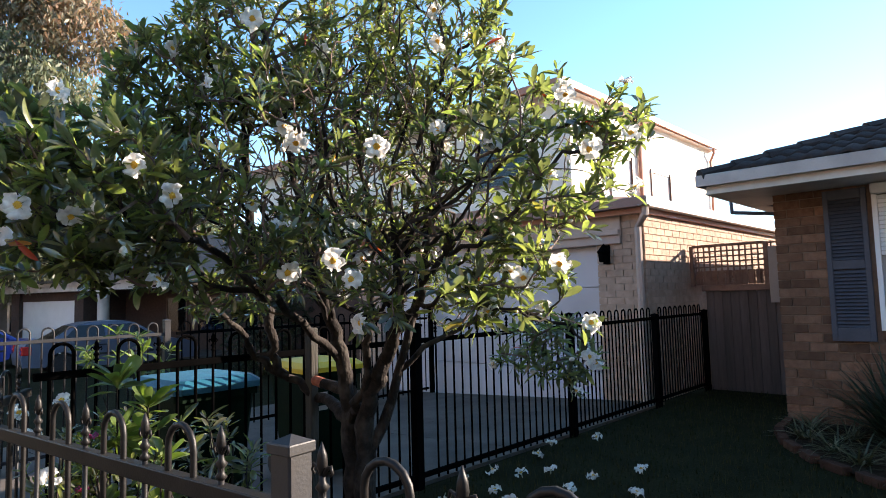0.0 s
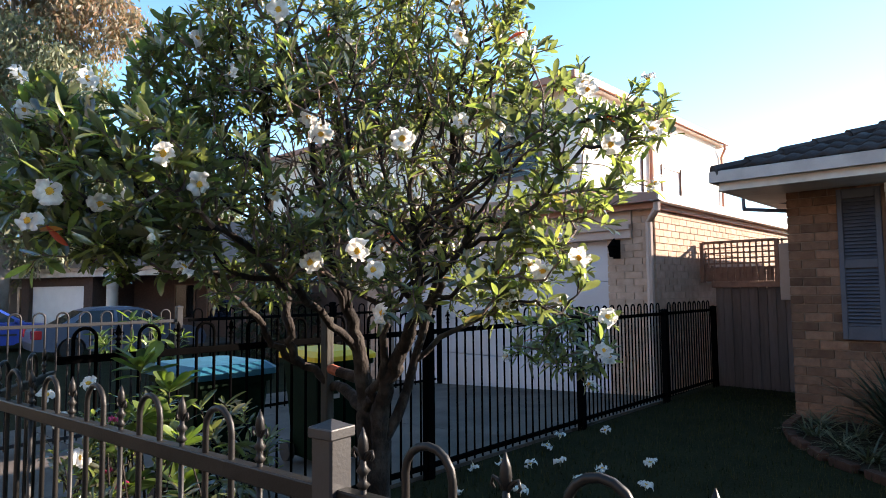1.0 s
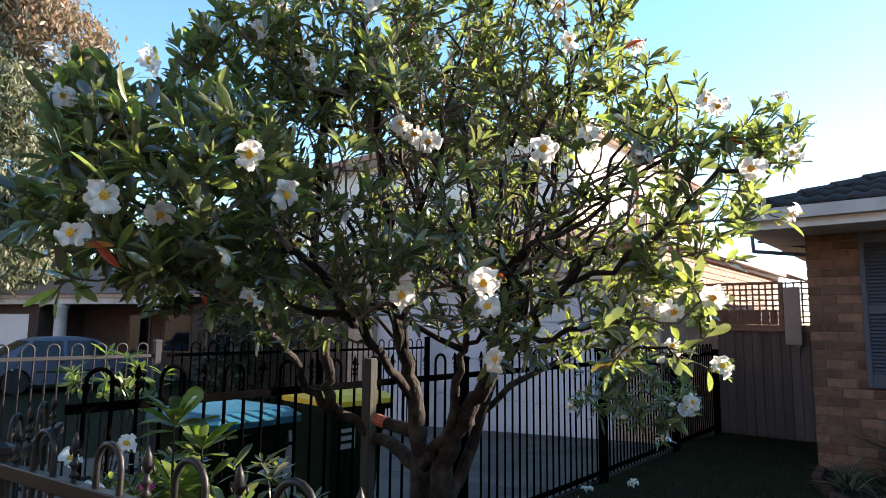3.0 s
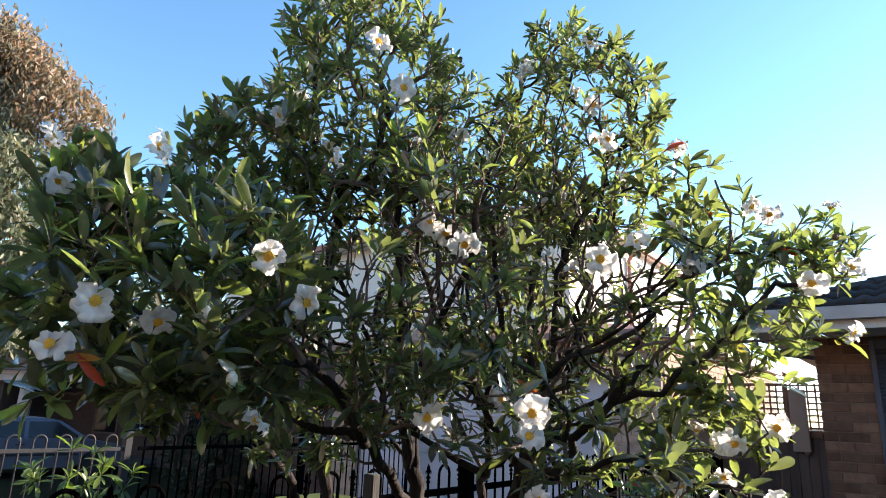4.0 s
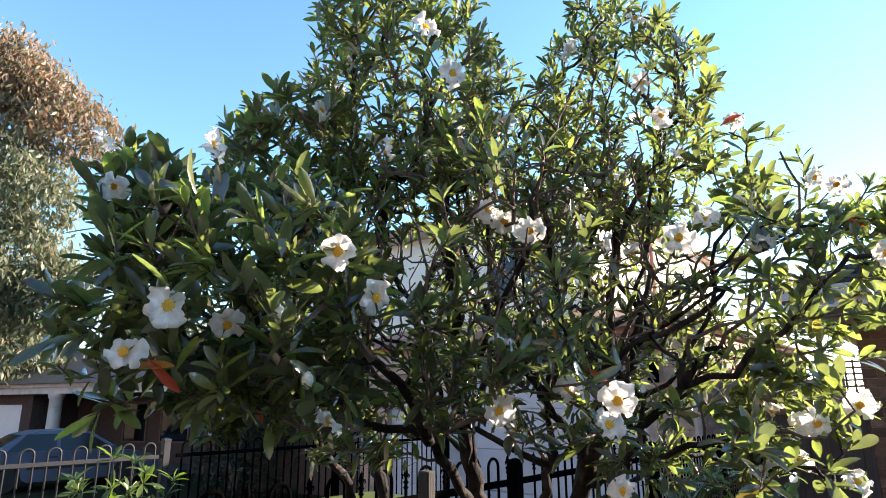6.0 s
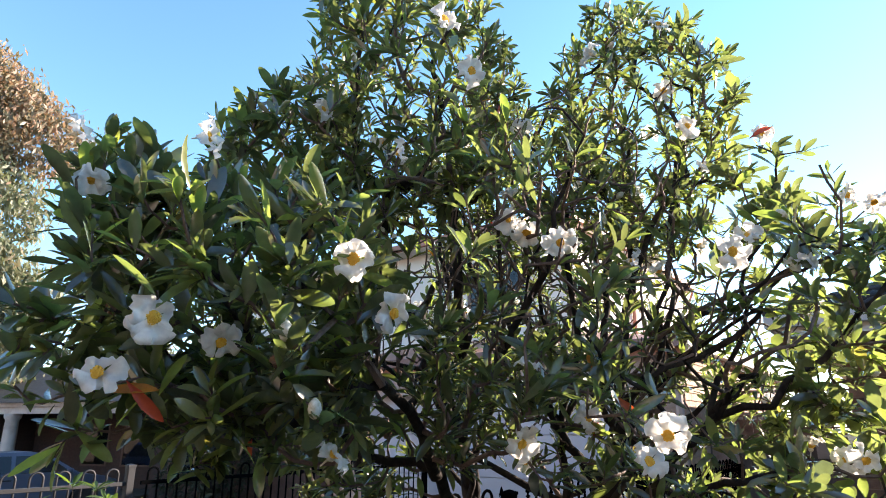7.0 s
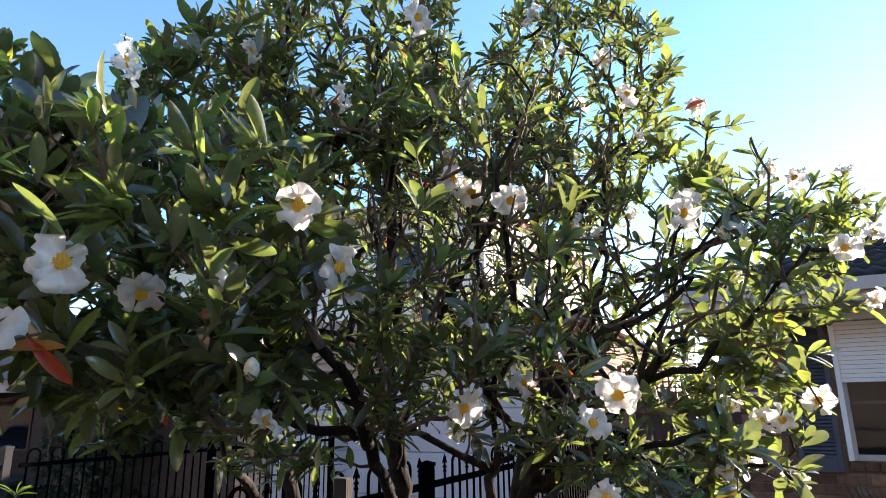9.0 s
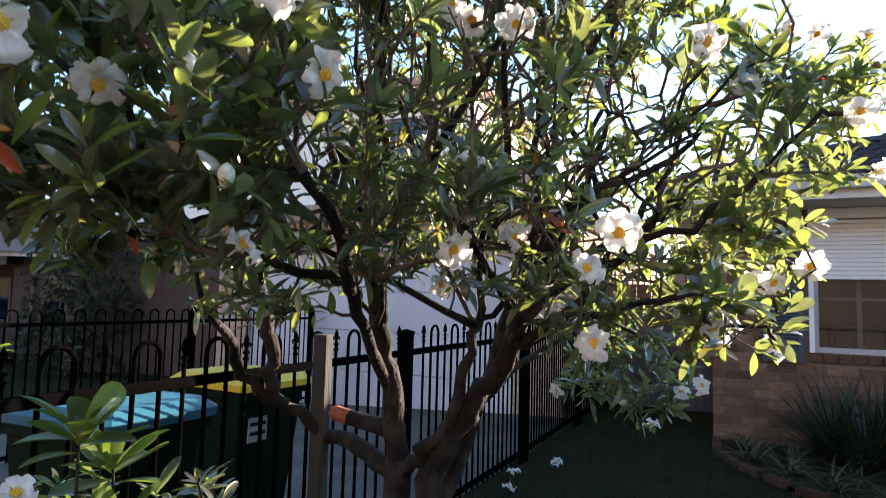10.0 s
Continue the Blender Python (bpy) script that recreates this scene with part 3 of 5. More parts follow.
# ---- paling gate, lattice and panel between the fence and the house ----
PY = 8.47
pal = thing("paling_gate", "weathered grey timber paling gate between fence and house", "gate")
x = -3.12
while x < HX - 0.02:
    wd = rng.uniform(0.095, 0.105)
    hgt = 1.30 + rng.uniform(-0.01, 0.01)
    part("paling", Mesh().box(x, PY + rng.uniform(0, 0.008), -0.02, min(x + wd, HX - 0.02), PY + 0.022, hgt, ch=0.004), M_PALING, pal)
    x += wd + 0.004
part("backing_board", Mesh().box(-3.12, PY + 0.024, 0.0, HX - 0.02, PY + 0.036, 1.28), M_PALING, pal)
part("rail", Mesh().box(-3.16, PY - 0.03, 1.29, -2.0, PY + 0.03, 1.37, ch=0.006), M_LATTICE, pal)
lat = thing("lattice_screen", "square brown timber lattice screen above the paling gate", "trellis")
LX0, LX1, LZ0, LZ1 = -3.27, -2.37, 1.38, 1.885
for i in range(13):
    xx = LX0 + i * (LX1 - LX0) / 12
    part("slat", Mesh().box(xx - 0.010, PY - 0.004, LZ0, xx + 0.010, PY + 0.006, LZ1), M_LATTICE, lat)
for i in range(8):
    zz = LZ0 + 0.02 + i * (LZ1 - LZ0 - 0.02) / 7
    part("slat", Mesh().box(LX0, PY + 0.006, zz - 0.010, LX1 + 0.5, PY + 0.016, zz + 0.010), M_LATTICE, lat)
for i in range(5):
    xx = LX1 + 0.08 + i * 0.085
    part("slat", Mesh().box(xx - 0.010, PY - 0.004, LZ0, xx + 0.010, PY + 0.006, LZ1 + 0.02), M_LATTICE, lat)
for xx in (LX0 - 0.005, LX1 + 0.02):
    part("post", Mesh().box(xx - 0.025, PY - 0.035, LZ0 - 0.02, xx + 0.025, PY + 0.03, LZ1 + 0.015, ch=0.004), M_LATTICE, lat)
part("cap_rail", Mesh().box(LX0, PY - 0.012, LZ1, LX1, PY + 0.02, LZ1 + 0.025), M_LATTICE, lat)
for i in range(10):
    part("backing_board", Mesh().box(LX0 + 0.03 + i * 0.094, PY + 0.018, 1.372, LX0 + 0.118 + i * 0.094, PY + 0.03, 1.56), M_LATTICE, lat)
wing = Mesh()
for i in range(5):
    wing.box(-0.012, i * 0.10, 0.0 + 0.0, 0.0, i * 0.10 + 0.02, 0.52 - i * 0.10)
for i in range(5):
    wing.box(0.0, 0.0, 0.03 + i * 0.10, 0.012, 0.45 - i * 0.09, 0.05 + i * 0.10)
part("return_wing", wing, M_LATTICE, lat, at=(LX0 - 0.01, PY + 0.04, LZ0))
pan = thing("wall_panel", "beige painted board beside the house corner", "panel", mesh=Mesh().box(-2.31, PY - 0.08, 1.13, -2.13, PY - 0.04, 1.83, ch=0.006).box(-2.20, PY - 0.04, 1.10, -2.16, PY + 0.02, 1.8), mat=M_BEIGE)

# ---- the neighbour's house: garage in front, upper storey set back ----
NX, NY = -3.35, 7.2
nh = thing("neighbour_house", "two-storey tan brick house with white double garage door", "house")
def brick_wall(length, height, ch_w=0.24, ch_h=0.086, depth=0.02, z0=-0.3, skip=None):
    """Bricks of one wall along x, joined; each is an island of its own."""
    m = Mesh()
    n = int(height / ch_h)
    for j in range(n):
        off = -0.12 if j % 2 else 0.0
        i = 0
        while off + i * ch_w < length:
            x0, x1 = max(0, off + i * ch_w), min(length, off + i * ch_w + ch_w - 0.010)
            i += 1
            if x1 - x0 < 0.03 or (skip and skip(x0, x1, z0 + j * ch_h)):
                continue
            p = rng.uniform(0, 0.003)
            m.box(x0, -p, z0 + j * ch_h, x1, depth, z0 + (j + 1) * ch_h - 0.010)
    return m


GL, GR, GT = -8.25, -4.0, 1.92        # the garage door
bk = Mesh()
bk.box(GR + 0.012, NY + 0.012, -0.4, NX - 0.012, NY + 0.3, 2.28).box(GL - 0.6, NY + 0.012, -0.6, GL, NY + 0.3, 2.28).box(GL, NY + 0.012, GT + 0.03, GR + 0.012, NY + 0.3, 2.28)
bk.box(NX - 0.25, NY + 0.3, -0.4, NX - 0.012, 13.2, 2.28).box(GL - 0.6, NY + 0.3, -0.6, GL - 0.4, 13.2, 2.28).box(GL - 0.6, 13.2, -0.6, NX - 0.012, 13.4, 2.28)
part("wall", bk, M_MORTAR_N, nh)
part("brickwork", brick_wall(NX - GR, 2.58), M_BRICK_N, nh, kind="stuff", at=(GR, NY, 0))
part("brickwork", brick_wall(0.6, 2.58), M_BRICK_N, nh, kind="stuff", at=(GL - 0.6, NY, 0))
part("brickwork", brick_wall(6.0, 2.58), M_BRICK_N, nh, kind="stuff", at=Matrix.Translation((NX, NY, 0)) @ Matrix.Rotation(radians(90), 4, "Z"))
gd = part("garage_door", Mesh().box(GL, NY + 0.142, -0.3, GR + 0.01, NY + 0.16, GT + 0.03), M_DOORWHITE, nh, "white sectional steel door")
for j in range(4):
    z0 = -0.25 + j * 0.545
    part("door_panel", Mesh().box(GL, NY + 0.10, z0, GR + 0.01, NY + 0.14, min(z0 + 0.535, GT + 0.03), ch=0.008), M_DOORWHITE, gd)
co = Mesh()
for z0, z1, o in ((GT, GT + 0.11, 0.05), (GT + 0.11, GT + 0.17, 0.09), (GT + 0.17, GT + 0.36, 0.03)):
    co.box(GL - 0.3, NY - o, z0, GR + 0.35, NY + 0.08, z1, ch=0.006)
part("cornice", co, M_CORNICE, nh, "pinkish beige moulded head over the garage door")
gut = Mesh().prism(gutter_profile(0.11, 2.33, 2.44), 0, 6.4)
part("gutter", gut, M_WHITE, nh, "white painted gutter", at=Matrix.Translation((NX + 0.16, NY - 0.25, 0)) @ Matrix.Rotation(0, 4, "Z") @ Matrix.Diagonal((-1, 1, 1, 1)))
part("gutter", Mesh().prism(gutter_profile(0.11, 2.33, 2.44), 0, 5.9), M_GUTTER_N, nh, "red-brown painted gutter", at=Matrix.Translation((NX + 0.16, NY - 0.25, 0)) @ Matrix.Rotation(radians(90), 4, "Z"))
part("eave_fascia", Mesh().box(NX + 0.0, NY - 0.14, 2.26, NX + 0.05, 13.4, 2.36).box(GL - 0.7, NY - 0.14, 2.26, NX, NY - 0.10, 2.36), M_TERRA, nh, "terracotta painted fascia board")
part("soffit", Mesh().box(GL - 0.7, NY - 0.10, 2.27, NX, NY + 0.05, 2.285), M_TRIM, nh)
sk = Mesh()
sk.add([(NX + 0.10, NY - 0.22, 2.43), (NX + 0.10, 13.4, 2.43), (-5.5, 13.4, 2.96), (-5.5, NY + 1.9, 2.96), (GL - 0.8, NY - 0.22, 2.43), (GL - 0.8, NY + 1.9, 2.96), (-5.5, 17.2, 2.96), (NX + 0.1, 17.2, 2.43)], [(0, 1, 2, 3), (4, 0, 3, 5), (1, 7, 6, 2)])
part("garage_roof", sk, M_TERRA, nh, "low terracotta tiled roof skirt")
UX, UY0, UY1, UZ0, UZ1 = -5.5, 9.15, 15.75, 2.8, 4.78
for bx in ((-15.5, UY0, UZ0, UX, UY0 + 0.25, UZ1), (UX - 0.25, UY0 + 0.25, UZ0, UX, UY1, UZ1), (-15.5, UY1, UZ0, UX, UY1 + 0.2, UZ1), (-15.5, UY0 + 0.25, UZ0, -15.3, UY1, UZ1)):
    part("upper_wall", Mesh().box(*bx), M_RENDER, nh, "cream rendered upper wall")
# entry walls use the dark brick, so their shade is in the colour
part("entry_wall", Mesh().box(-15.6, 9.2, -0.6, GL - 0.62, 9.4, UZ0), M_BRICK_D, nh, "brown brick entry wall, its shade put into the dark colour")
part("entry_side_wall", Mesh().box(-15.8, 9.2, -0.6, -15.6, 13, UZ0), M_BRICK_D, nh, "brown brick entry wall, its shade put into the dark colour")
ur = Mesh()
o = 0.40
UE = UY1 + 0.06
c4 = [(-15.5 - o, UY0 - o, 4.88), (UX + o * 0.3, UY0 - o, 4.88), (UX + o * 0.3, UE, 4.88), (-15.5 - o, UE, 4.88)]
ur.add(c4 + [(-12.2, UY0 + 3.3, 5.8), (-8.8, UY0 + 3.3, 5.8)], [(0, 1, 5, 4), (1, 2, 5), (2, 3, 4, 5), (3, 0, 4), (3, 2, 1, 0)])
part("upper_roof", ur, M_ROOF_N, nh, "dark brown tiled upper roof")
ug = Mesh().box(-15.5 - o, UY0 - o - 0.06, 4.79, UX + o * 0.3 + 0.06, UY0 - o, 4.91).box(UX + o * 0.3, UY0 - o, 4.79, UX + o * 0.3 + 0.06, UE, 4.91)
part("upper_gutter", ug, M_TERRA, nh, "terracotta painted gutter")
part("upper_soffit", Mesh().box(-15.5 - o, UY0 - o, 4.765, UX, UY0, 4.78).box(UX, UY0 - o, 4.765, UX + o * 0.3, UE, 4.78), M_TRIM, nh)
# thin dark strip where the upper wall meets the roof skirt
part("flashing", Mesh().box(UX + 0.002, UY0, 2.90, UX + 0.03, UY1, 3.0), M_ROOF_FAR, nh, "thin dark strip at the foot of the wall")


def upper_window(y0, y1, z0, z1, name="window"):
    wi = part(name, Mesh().box(UX + 0.002, y0, z0, UX + 0.03, y0 + 0.07, z1).box(UX + 0.002, y1 - 0.10, z0, UX + 0.05, y1, z1).box(UX + 0.002, y0 + 0.07, z0, UX + 0.03, y1 - 0.07, z0 + 0.07).box(UX + 0.002, y0 + 0.07, z1 - 0.07, UX + 0.03, y1 - 0.07, z1), M_BROWN, nh, "brown framed window")
    # the bright reflection is put into the pane's colour
    part("pane", Mesh().box(UX + 0.004, y0 + 0.07, z0 + 0.07, UX + 0.012, y1 - 0.07, z1 - 0.07), M_PALE_PANE, wi)


upper_window(12.25, 13.25, 3.15, 3.85)
upper_window(10.5, 11.45, 3.0, 3.95)
fw = part("window", Mesh().box(-7.6, UY0 - 0.03, 3.3, -7.53, UY0 - 0.002, 4.4).box(-6.37, UY0 - 0.03, 3.3, -6.3, UY0 - 0.002, 4.4).box(-7.53, UY0 - 0.03, 3.3, -6.37, UY0 - 0.002, 3.37).box(-7.53, UY0 - 0.03, 4.33, -6.37, UY0 - 0.002, 4.4), M_BROWN, nh, "brown framed window")
part("pane", Mesh().box(-7.53, UY0 - 0.014, 3.37, -6.37, UY0 - 0.006, 4.33), M_GLASS, fw)
dp = Mesh().tube([(NX + 0.10, NY - 0.16, 2.33), (NX + 0.10, NY - 0.16, 2.24), (NX - 0.05, NY - 0.06, 2.10), (NX - 0.05, NY - 0.06, -0.1)], 0.045, 8)
part("downpipe", dp, M_CORNICE, nh, "beige round downpipe")
for y, r_ in ((15.62, 0.032), (11.72, 0.045)):
    dp2 = Mesh().tube([(UX + 0.14, y, 4.80), (UX + 0.14, y, 4.68), (UX + 0.05, y, 4.50), (UX + 0.05, y, 2.95)], r_, 8)
    part("downpipe", dp2, M_TERRA, nh, "terracotta downpipe")
# carriage lamp on the garage pier
lp = thing("wall_lantern", "black metal carriage lantern on the garage pier", "lamp", at=(-3.86, NY - 0.01, 1.79))
part("back_plate", Mesh().box(-0.05, -0.02, -0.12, 0.05, 0.0, 0.12, ch=0.006), M_IRON, lp)
part("bracket", Mesh().tube([(0, -0.01, 0.08), (0, -0.07, 0.13), (0, -0.12, 0.10)], 0.01, 6), M_IRON, lp)
part("cage", Mesh().lathe([(0.03, -0.10), (0.045, -0.09), (0.06, 0.02), (0.075, 0.03), (0.02, 0.09), (0.01, 0.11)], 6, Matrix.Translation((0, -0.12, 0))), M_IRON, lp)

# ---- the next house along, its porch, garage and car ----
h3 = thing("porch_house", "dim brick house with a columned porch and white garage door", "house", at=(-25.42, 8.09, -0.55))
h3.rotation_euler.z = radians(20)
for bx in ((-6, 2.2, 0, 13.0, 2.45, 2.75), (12.75, 2.45, 0, 13.0, 10, 2.75), (-6, 2.45, 0, -5.75, 10, 2.75), (-6, 10, 0, 13.0, 10.2, 2.75), (-5.4, 0.3, 0, -4.9, 2.2, 2.5), (-1.6, 0.3, 0, -1.1, 2.2, 2.5), (5.6, 0.6, 0, 5.9, 2.2, 2.5)):
    part("wall", Mesh().box(*bx), M_BRICK_D, h3, "brown brick wall")
part("front_wing", Mesh().box(5.9, 0.6, 0, 13.0, 2.2, 2.75), M_BRICK_D, h3, "brown brick front room")
for x in (6.3, 7.9, 9.5):
    part("downpipe", Mesh().tube([(x, 0.54, 2.7), (x, 0.54, 0)], 0.05, 8), M_BROWN, h3, "brown downpipe")
    wi = part("window", Mesh().box(x + 0.3, 0.54, 0.7, x + 1.2, 0.596, 2.2), M_BROWN, h3)
    part("pane", Mesh().box(x + 0.36, 0.525, 0.76, x + 1.14, 0.535, 2.14), M_GLASS, wi)
part("garage_door", Mesh().box(-4.9, 0.45, 0, -1.6, 0.5, 2.15, ch=0.01), M_WHITE, h3, "white garage door")
part("lintel", Mesh().box(-4.9, 0.42, 2.15, -1.6, 0.6, 2.5), M_BRICK_D, h3)
part("porch_floor", Mesh().box(-1.1, 0.1, 0, 5.5, 2.2, 0.12), M_CONC, h3)
part("porch_beam", Mesh().box(-5.6, 0.0, 2.5, 5.6, 0.3, 2.75).box(-5.7, -0.12, 2.72, 13.4, 0.0, 2.86), M_TRIM, h3, "cream porch beam and gutter")
part("porch_ceiling", Mesh().box(-5.5, 0.3, 2.72, 5.5, 2.2, 2.75), M_DARK, h3)
for x in (0.1,):
    part("column", Mesh().lathe([(0.26, 0.12), (0.26, 0.22), (0.22, 0.26), (0.21, 1.2), (0.20, 2.3), (0.25, 2.38), (0.26, 2.5)], 20, Matrix.Translation((x, 0.22, 0))), M_TRIM, h3, "cream round column", smooth=True)
# extra roof height and length, like the longer walls, added to shade the car
rf = Mesh()
rf.add([(-6.0, -0.3, 2.84), (13.5, -0.3, 2.84), (13.5, 10.6, 2.84), (-6.0, 10.6, 2.84), (-1.5, 4.6, 4.9), (9.5, 4.6, 4.9), (9.5, 6.0, 4.9), (-1.5, 6.0, 4.9)], [(0, 1, 5, 4), (1, 2, 6, 5), (2, 3, 7, 6), (3, 0, 4, 7), (4, 5, 6, 7), (3, 2, 1, 0)])
part("roof", rf, M_ROOF_FAR, h3, "dark tiled hip roof")
for x0, x1 in ((1.2, 2.3), (2.9, 4.2)):
    wi = part("window", Mesh().box(x0, 2.14, 0.8, x0 + 0.06, 2.198, 2.2).box(x1 - 0.06, 2.14, 0.8, x1, 2.198, 2.2).box(x0 + 0.06, 2.14, 0.8, x1 - 0.06, 2.198, 0.86).box(x0 + 0.06, 2.14, 2.14, x1 - 0.06, 2.198, 2.2), M_BROWN, h3)
    part("pane", Mesh().box(x0 + 0.06, 2.16, 0.86, x1 - 0.06, 2.17, 2.14), M_GLASS, wi)
up3 = thing("upper_house", "pale rendered two-storey house behind the porch house", "house", at=(-36, 5.5, -0.55))
up3.rotation_euler.z = radians(70)
part("wall", Mesh().box(-8, 0, -0.2, 6, 7, 5.6), M_GREYWALL, up3)
part("roof", Mesh().add([(-8.5, -0.5, 5.6), (6.5, -0.5, 5.6), (6.5, 7.5, 5.6), (-8.5, 7.5, 5.6), (-2.5, 3.5, 7.2), (2.5, 3.5, 7.2)], [(0, 1, 5, 4), (1, 2, 5), (2, 3, 4, 5), (3, 0, 4), (3, 2, 1, 0)]), M_ROOF_FAR, up3)
for x, z in [(x, z) for x in (-6.5, -4, -1.5, 0.2, 2, 4) for z in (0.7, 3.3)]:
    wi = part("window", Mesh().box(x, -0.05, z, x + 0.9, -0.004, z + 1.5), M_TRIM, up3)
    part("pane", Mesh().box(x + 0.1, -0.06, z + 0.1, x + 0.8, -0.052, z + 1.4), M_GLASS, wi)


def car(name, label, at, yaw, paint):
    """A notchback: body in side outline with wheel arches, cabin, glass, wheels, lamps."""
    c = thing(name, label, "car", at=at)
    c.rotation_euler.z = yaw
    W = 1.74
    side = [(-2.32, 0.30), (-2.36, 0.52), (-2.33, 0.80), (-2.24, 0.93), (-1.70, 0.97), (-0.6, 0.94), (1.10, 0.92), (1.85, 0.83), (2.24, 0.70), (2.33, 0.48), (2.26, 0.26)]
    arch = []
    for cx in (1.42, -1.40):
        arch += [(cx + 0.36 * math.cos(t), 0.30 + 0.36 * math.sin(t)) for t in [math.pi * k / 8 for k in range(9)]]
    body = Mesh().prism(side + [(1.80, 0.24)] + arch[:9] + [(0.9, 0.22), (-0.9, 0.22)] + arch[9:] + [(-1.80, 0.26)], -W / 2, W / 2)
    bo = part("body", body, paint, c)
    cab = Mesh()
    cab.add([(-1.78, -W / 2 + 0.02, 0.93), (1.28, -W / 2 + 0.02, 0.90), (1.28, W / 2 - 0.02, 0.90), (-1.78, W / 2 - 0.02, 0.93), (-1.08, -W / 2 + 0.16, 1.37), (-0.72, -W / 2 + 0.19, 1.45), (0.12, -W / 2 + 0.19, 1.47), (0.48, -W / 2 + 0.17, 1.40), (0.48, W / 2 - 0.17, 1.40), (0.12, W / 2 - 0.19, 1.47), (-0.72, W / 2 - 0.19, 1.45), (-1.08, W / 2 - 0.16, 1.37)],
            [(0, 1, 7, 6, 5, 4), (2, 3, 11, 10, 9, 8), (1, 2, 8, 7), (3, 0, 4, 11), (4, 5, 10, 11), (5, 6, 9, 10), (6, 7, 8, 9)])
    part("cabin", cab, paint, c)
    for s in (-1, 1):
        yb, yt = s * (W / 2 - 0.012), s * (W / 2 - 0.155)
        for (xa, xb, xc, xd) in ((-1.42, -0.34, -0.34, -1.00), (-0.24, 1.02, 0.40, -0.24)):
            g = Mesh().add([(xa, yb, 0.97), (xb, yb, 0.97), (xc, yt, 1.37), (xd, yt, 1.37), (xa, yb - s * 0.02, 0.97), (xb, yb - s * 0.02, 0.97), (xc, yt - s * 0.02, 1.37), (xd, yt - s * 0.02, 1.37)], [(0, 1, 2, 3), (7, 6, 5, 4), (0, 4, 5, 1), (1, 5, 6, 2), (2, 6, 7, 3), (3, 7, 4, 0)])
            part("side_window", g, M_CARGLASS, c, "dark car glass")
        part("tail_light", Mesh().box(-2.355, min(s * 0.55, s * 0.885), 0.62, -2.12, max(s * 0.55, s * 0.885), 0.86, ch=0.02), M_TAIL, c, "red tail light")
        for cx in (1.42, -1.40):
            turn = Matrix.Translation((cx, s * (W / 2 - 0.10), 0.30)) @ Matrix.Rotation(radians(90), 4, "X")
            wh = part("wheel", Mesh().lathe([(0.20, -0.09), (0.29, -0.095), (0.305, -0.06), (0.305, 0.06), (0.29, 0.095), (0.20, 0.09)], 24, turn), M_RUBBER, c, "black tyre", smooth=False)
            rim = Mesh().lathe([(0.205, -0.07), (0.20, 0.075), (0.05, 0.06)], 20, turn)
            part("rim", rim, M_ALLOY, wh)
    part("windscreen", Mesh().add([(1.25, -W / 2 + 0.1, 0.94), (1.25, W / 2 - 0.1, 0.94), (0.53, W / 2 - 0.24, 1.39), (0.53, -W / 2 + 0.24, 1.39), (1.22, -W / 2 + 0.1, 0.93), (1.22, W / 2 - 0.1, 0.93), (0.50, W / 2 - 0.24, 1.38), (0.50, -W / 2 + 0.24, 1.38)], [(0, 1, 2, 3), (7, 6, 5, 4), (0, 4, 5, 1), (1, 5, 6, 2), (2, 6, 7, 3), (3, 7, 4, 0)]), M_CARGLASS, c)
    part("rear_window", Mesh().add([(-1.76, -W / 2 + 0.1, 0.97), (-1.76, W / 2 - 0.1, 0.97), (-1.13, W / 2 - 0.24, 1.36), (-1.13, -W / 2 + 0.24, 1.36), (-1.72, -W / 2 + 0.1, 0.96), (-1.72, W / 2 - 0.1, 0.96), (-1.09, W / 2 - 0.24, 1.35), (-1.09, -W / 2 + 0.24, 1.35)], [(0, 1, 2, 3), (7, 6, 5, 4), (0, 4, 5, 1), (1, 5, 6, 2), (2, 6, 7, 3), (3, 7, 4, 0)]), M_CARGLASS, c)
    for s in (-1, 1):
        part("side_moulding", Mesh().box(-0.95, min(s * 0.868, s * 0.882), 0.52, 0.98, max(s * 0.868, s * 0.882), 0.58), M_RUBBER, c)
        for x in (-0.30, 0.82):
            part("door_handle", Mesh().box(x - 0.20, min(s * 0.868, s * 0.89), 0.79, x, max(s * 0.868, s * 0.89), 0.82), M_RUBBER, c)
        part("side_mirror", Mesh().box(0.90, min(s * 0.87, s * 1.02), 0.93, 1.04, max(s * 0.87, s * 1.02), 1.05, ch=0.03), paint, c)
        part("headlight", Mesh().box(2.06, min(s * 0.45, s * 0.84), 0.58, 2.25, max(s * 0.45, s * 0.84), 0.70, ch=0.02), M_WHITE, c)
    return c


car("car", "silver-blue sedan parked on the neighbouring drive", (-20.25, 6.85, -0.56), radians(85), M_CAR)
car("car", "bright blue sedan parked beyond the silver car", (-25.0, 4.2, -0.56), radians(80), M_CARBLUE)


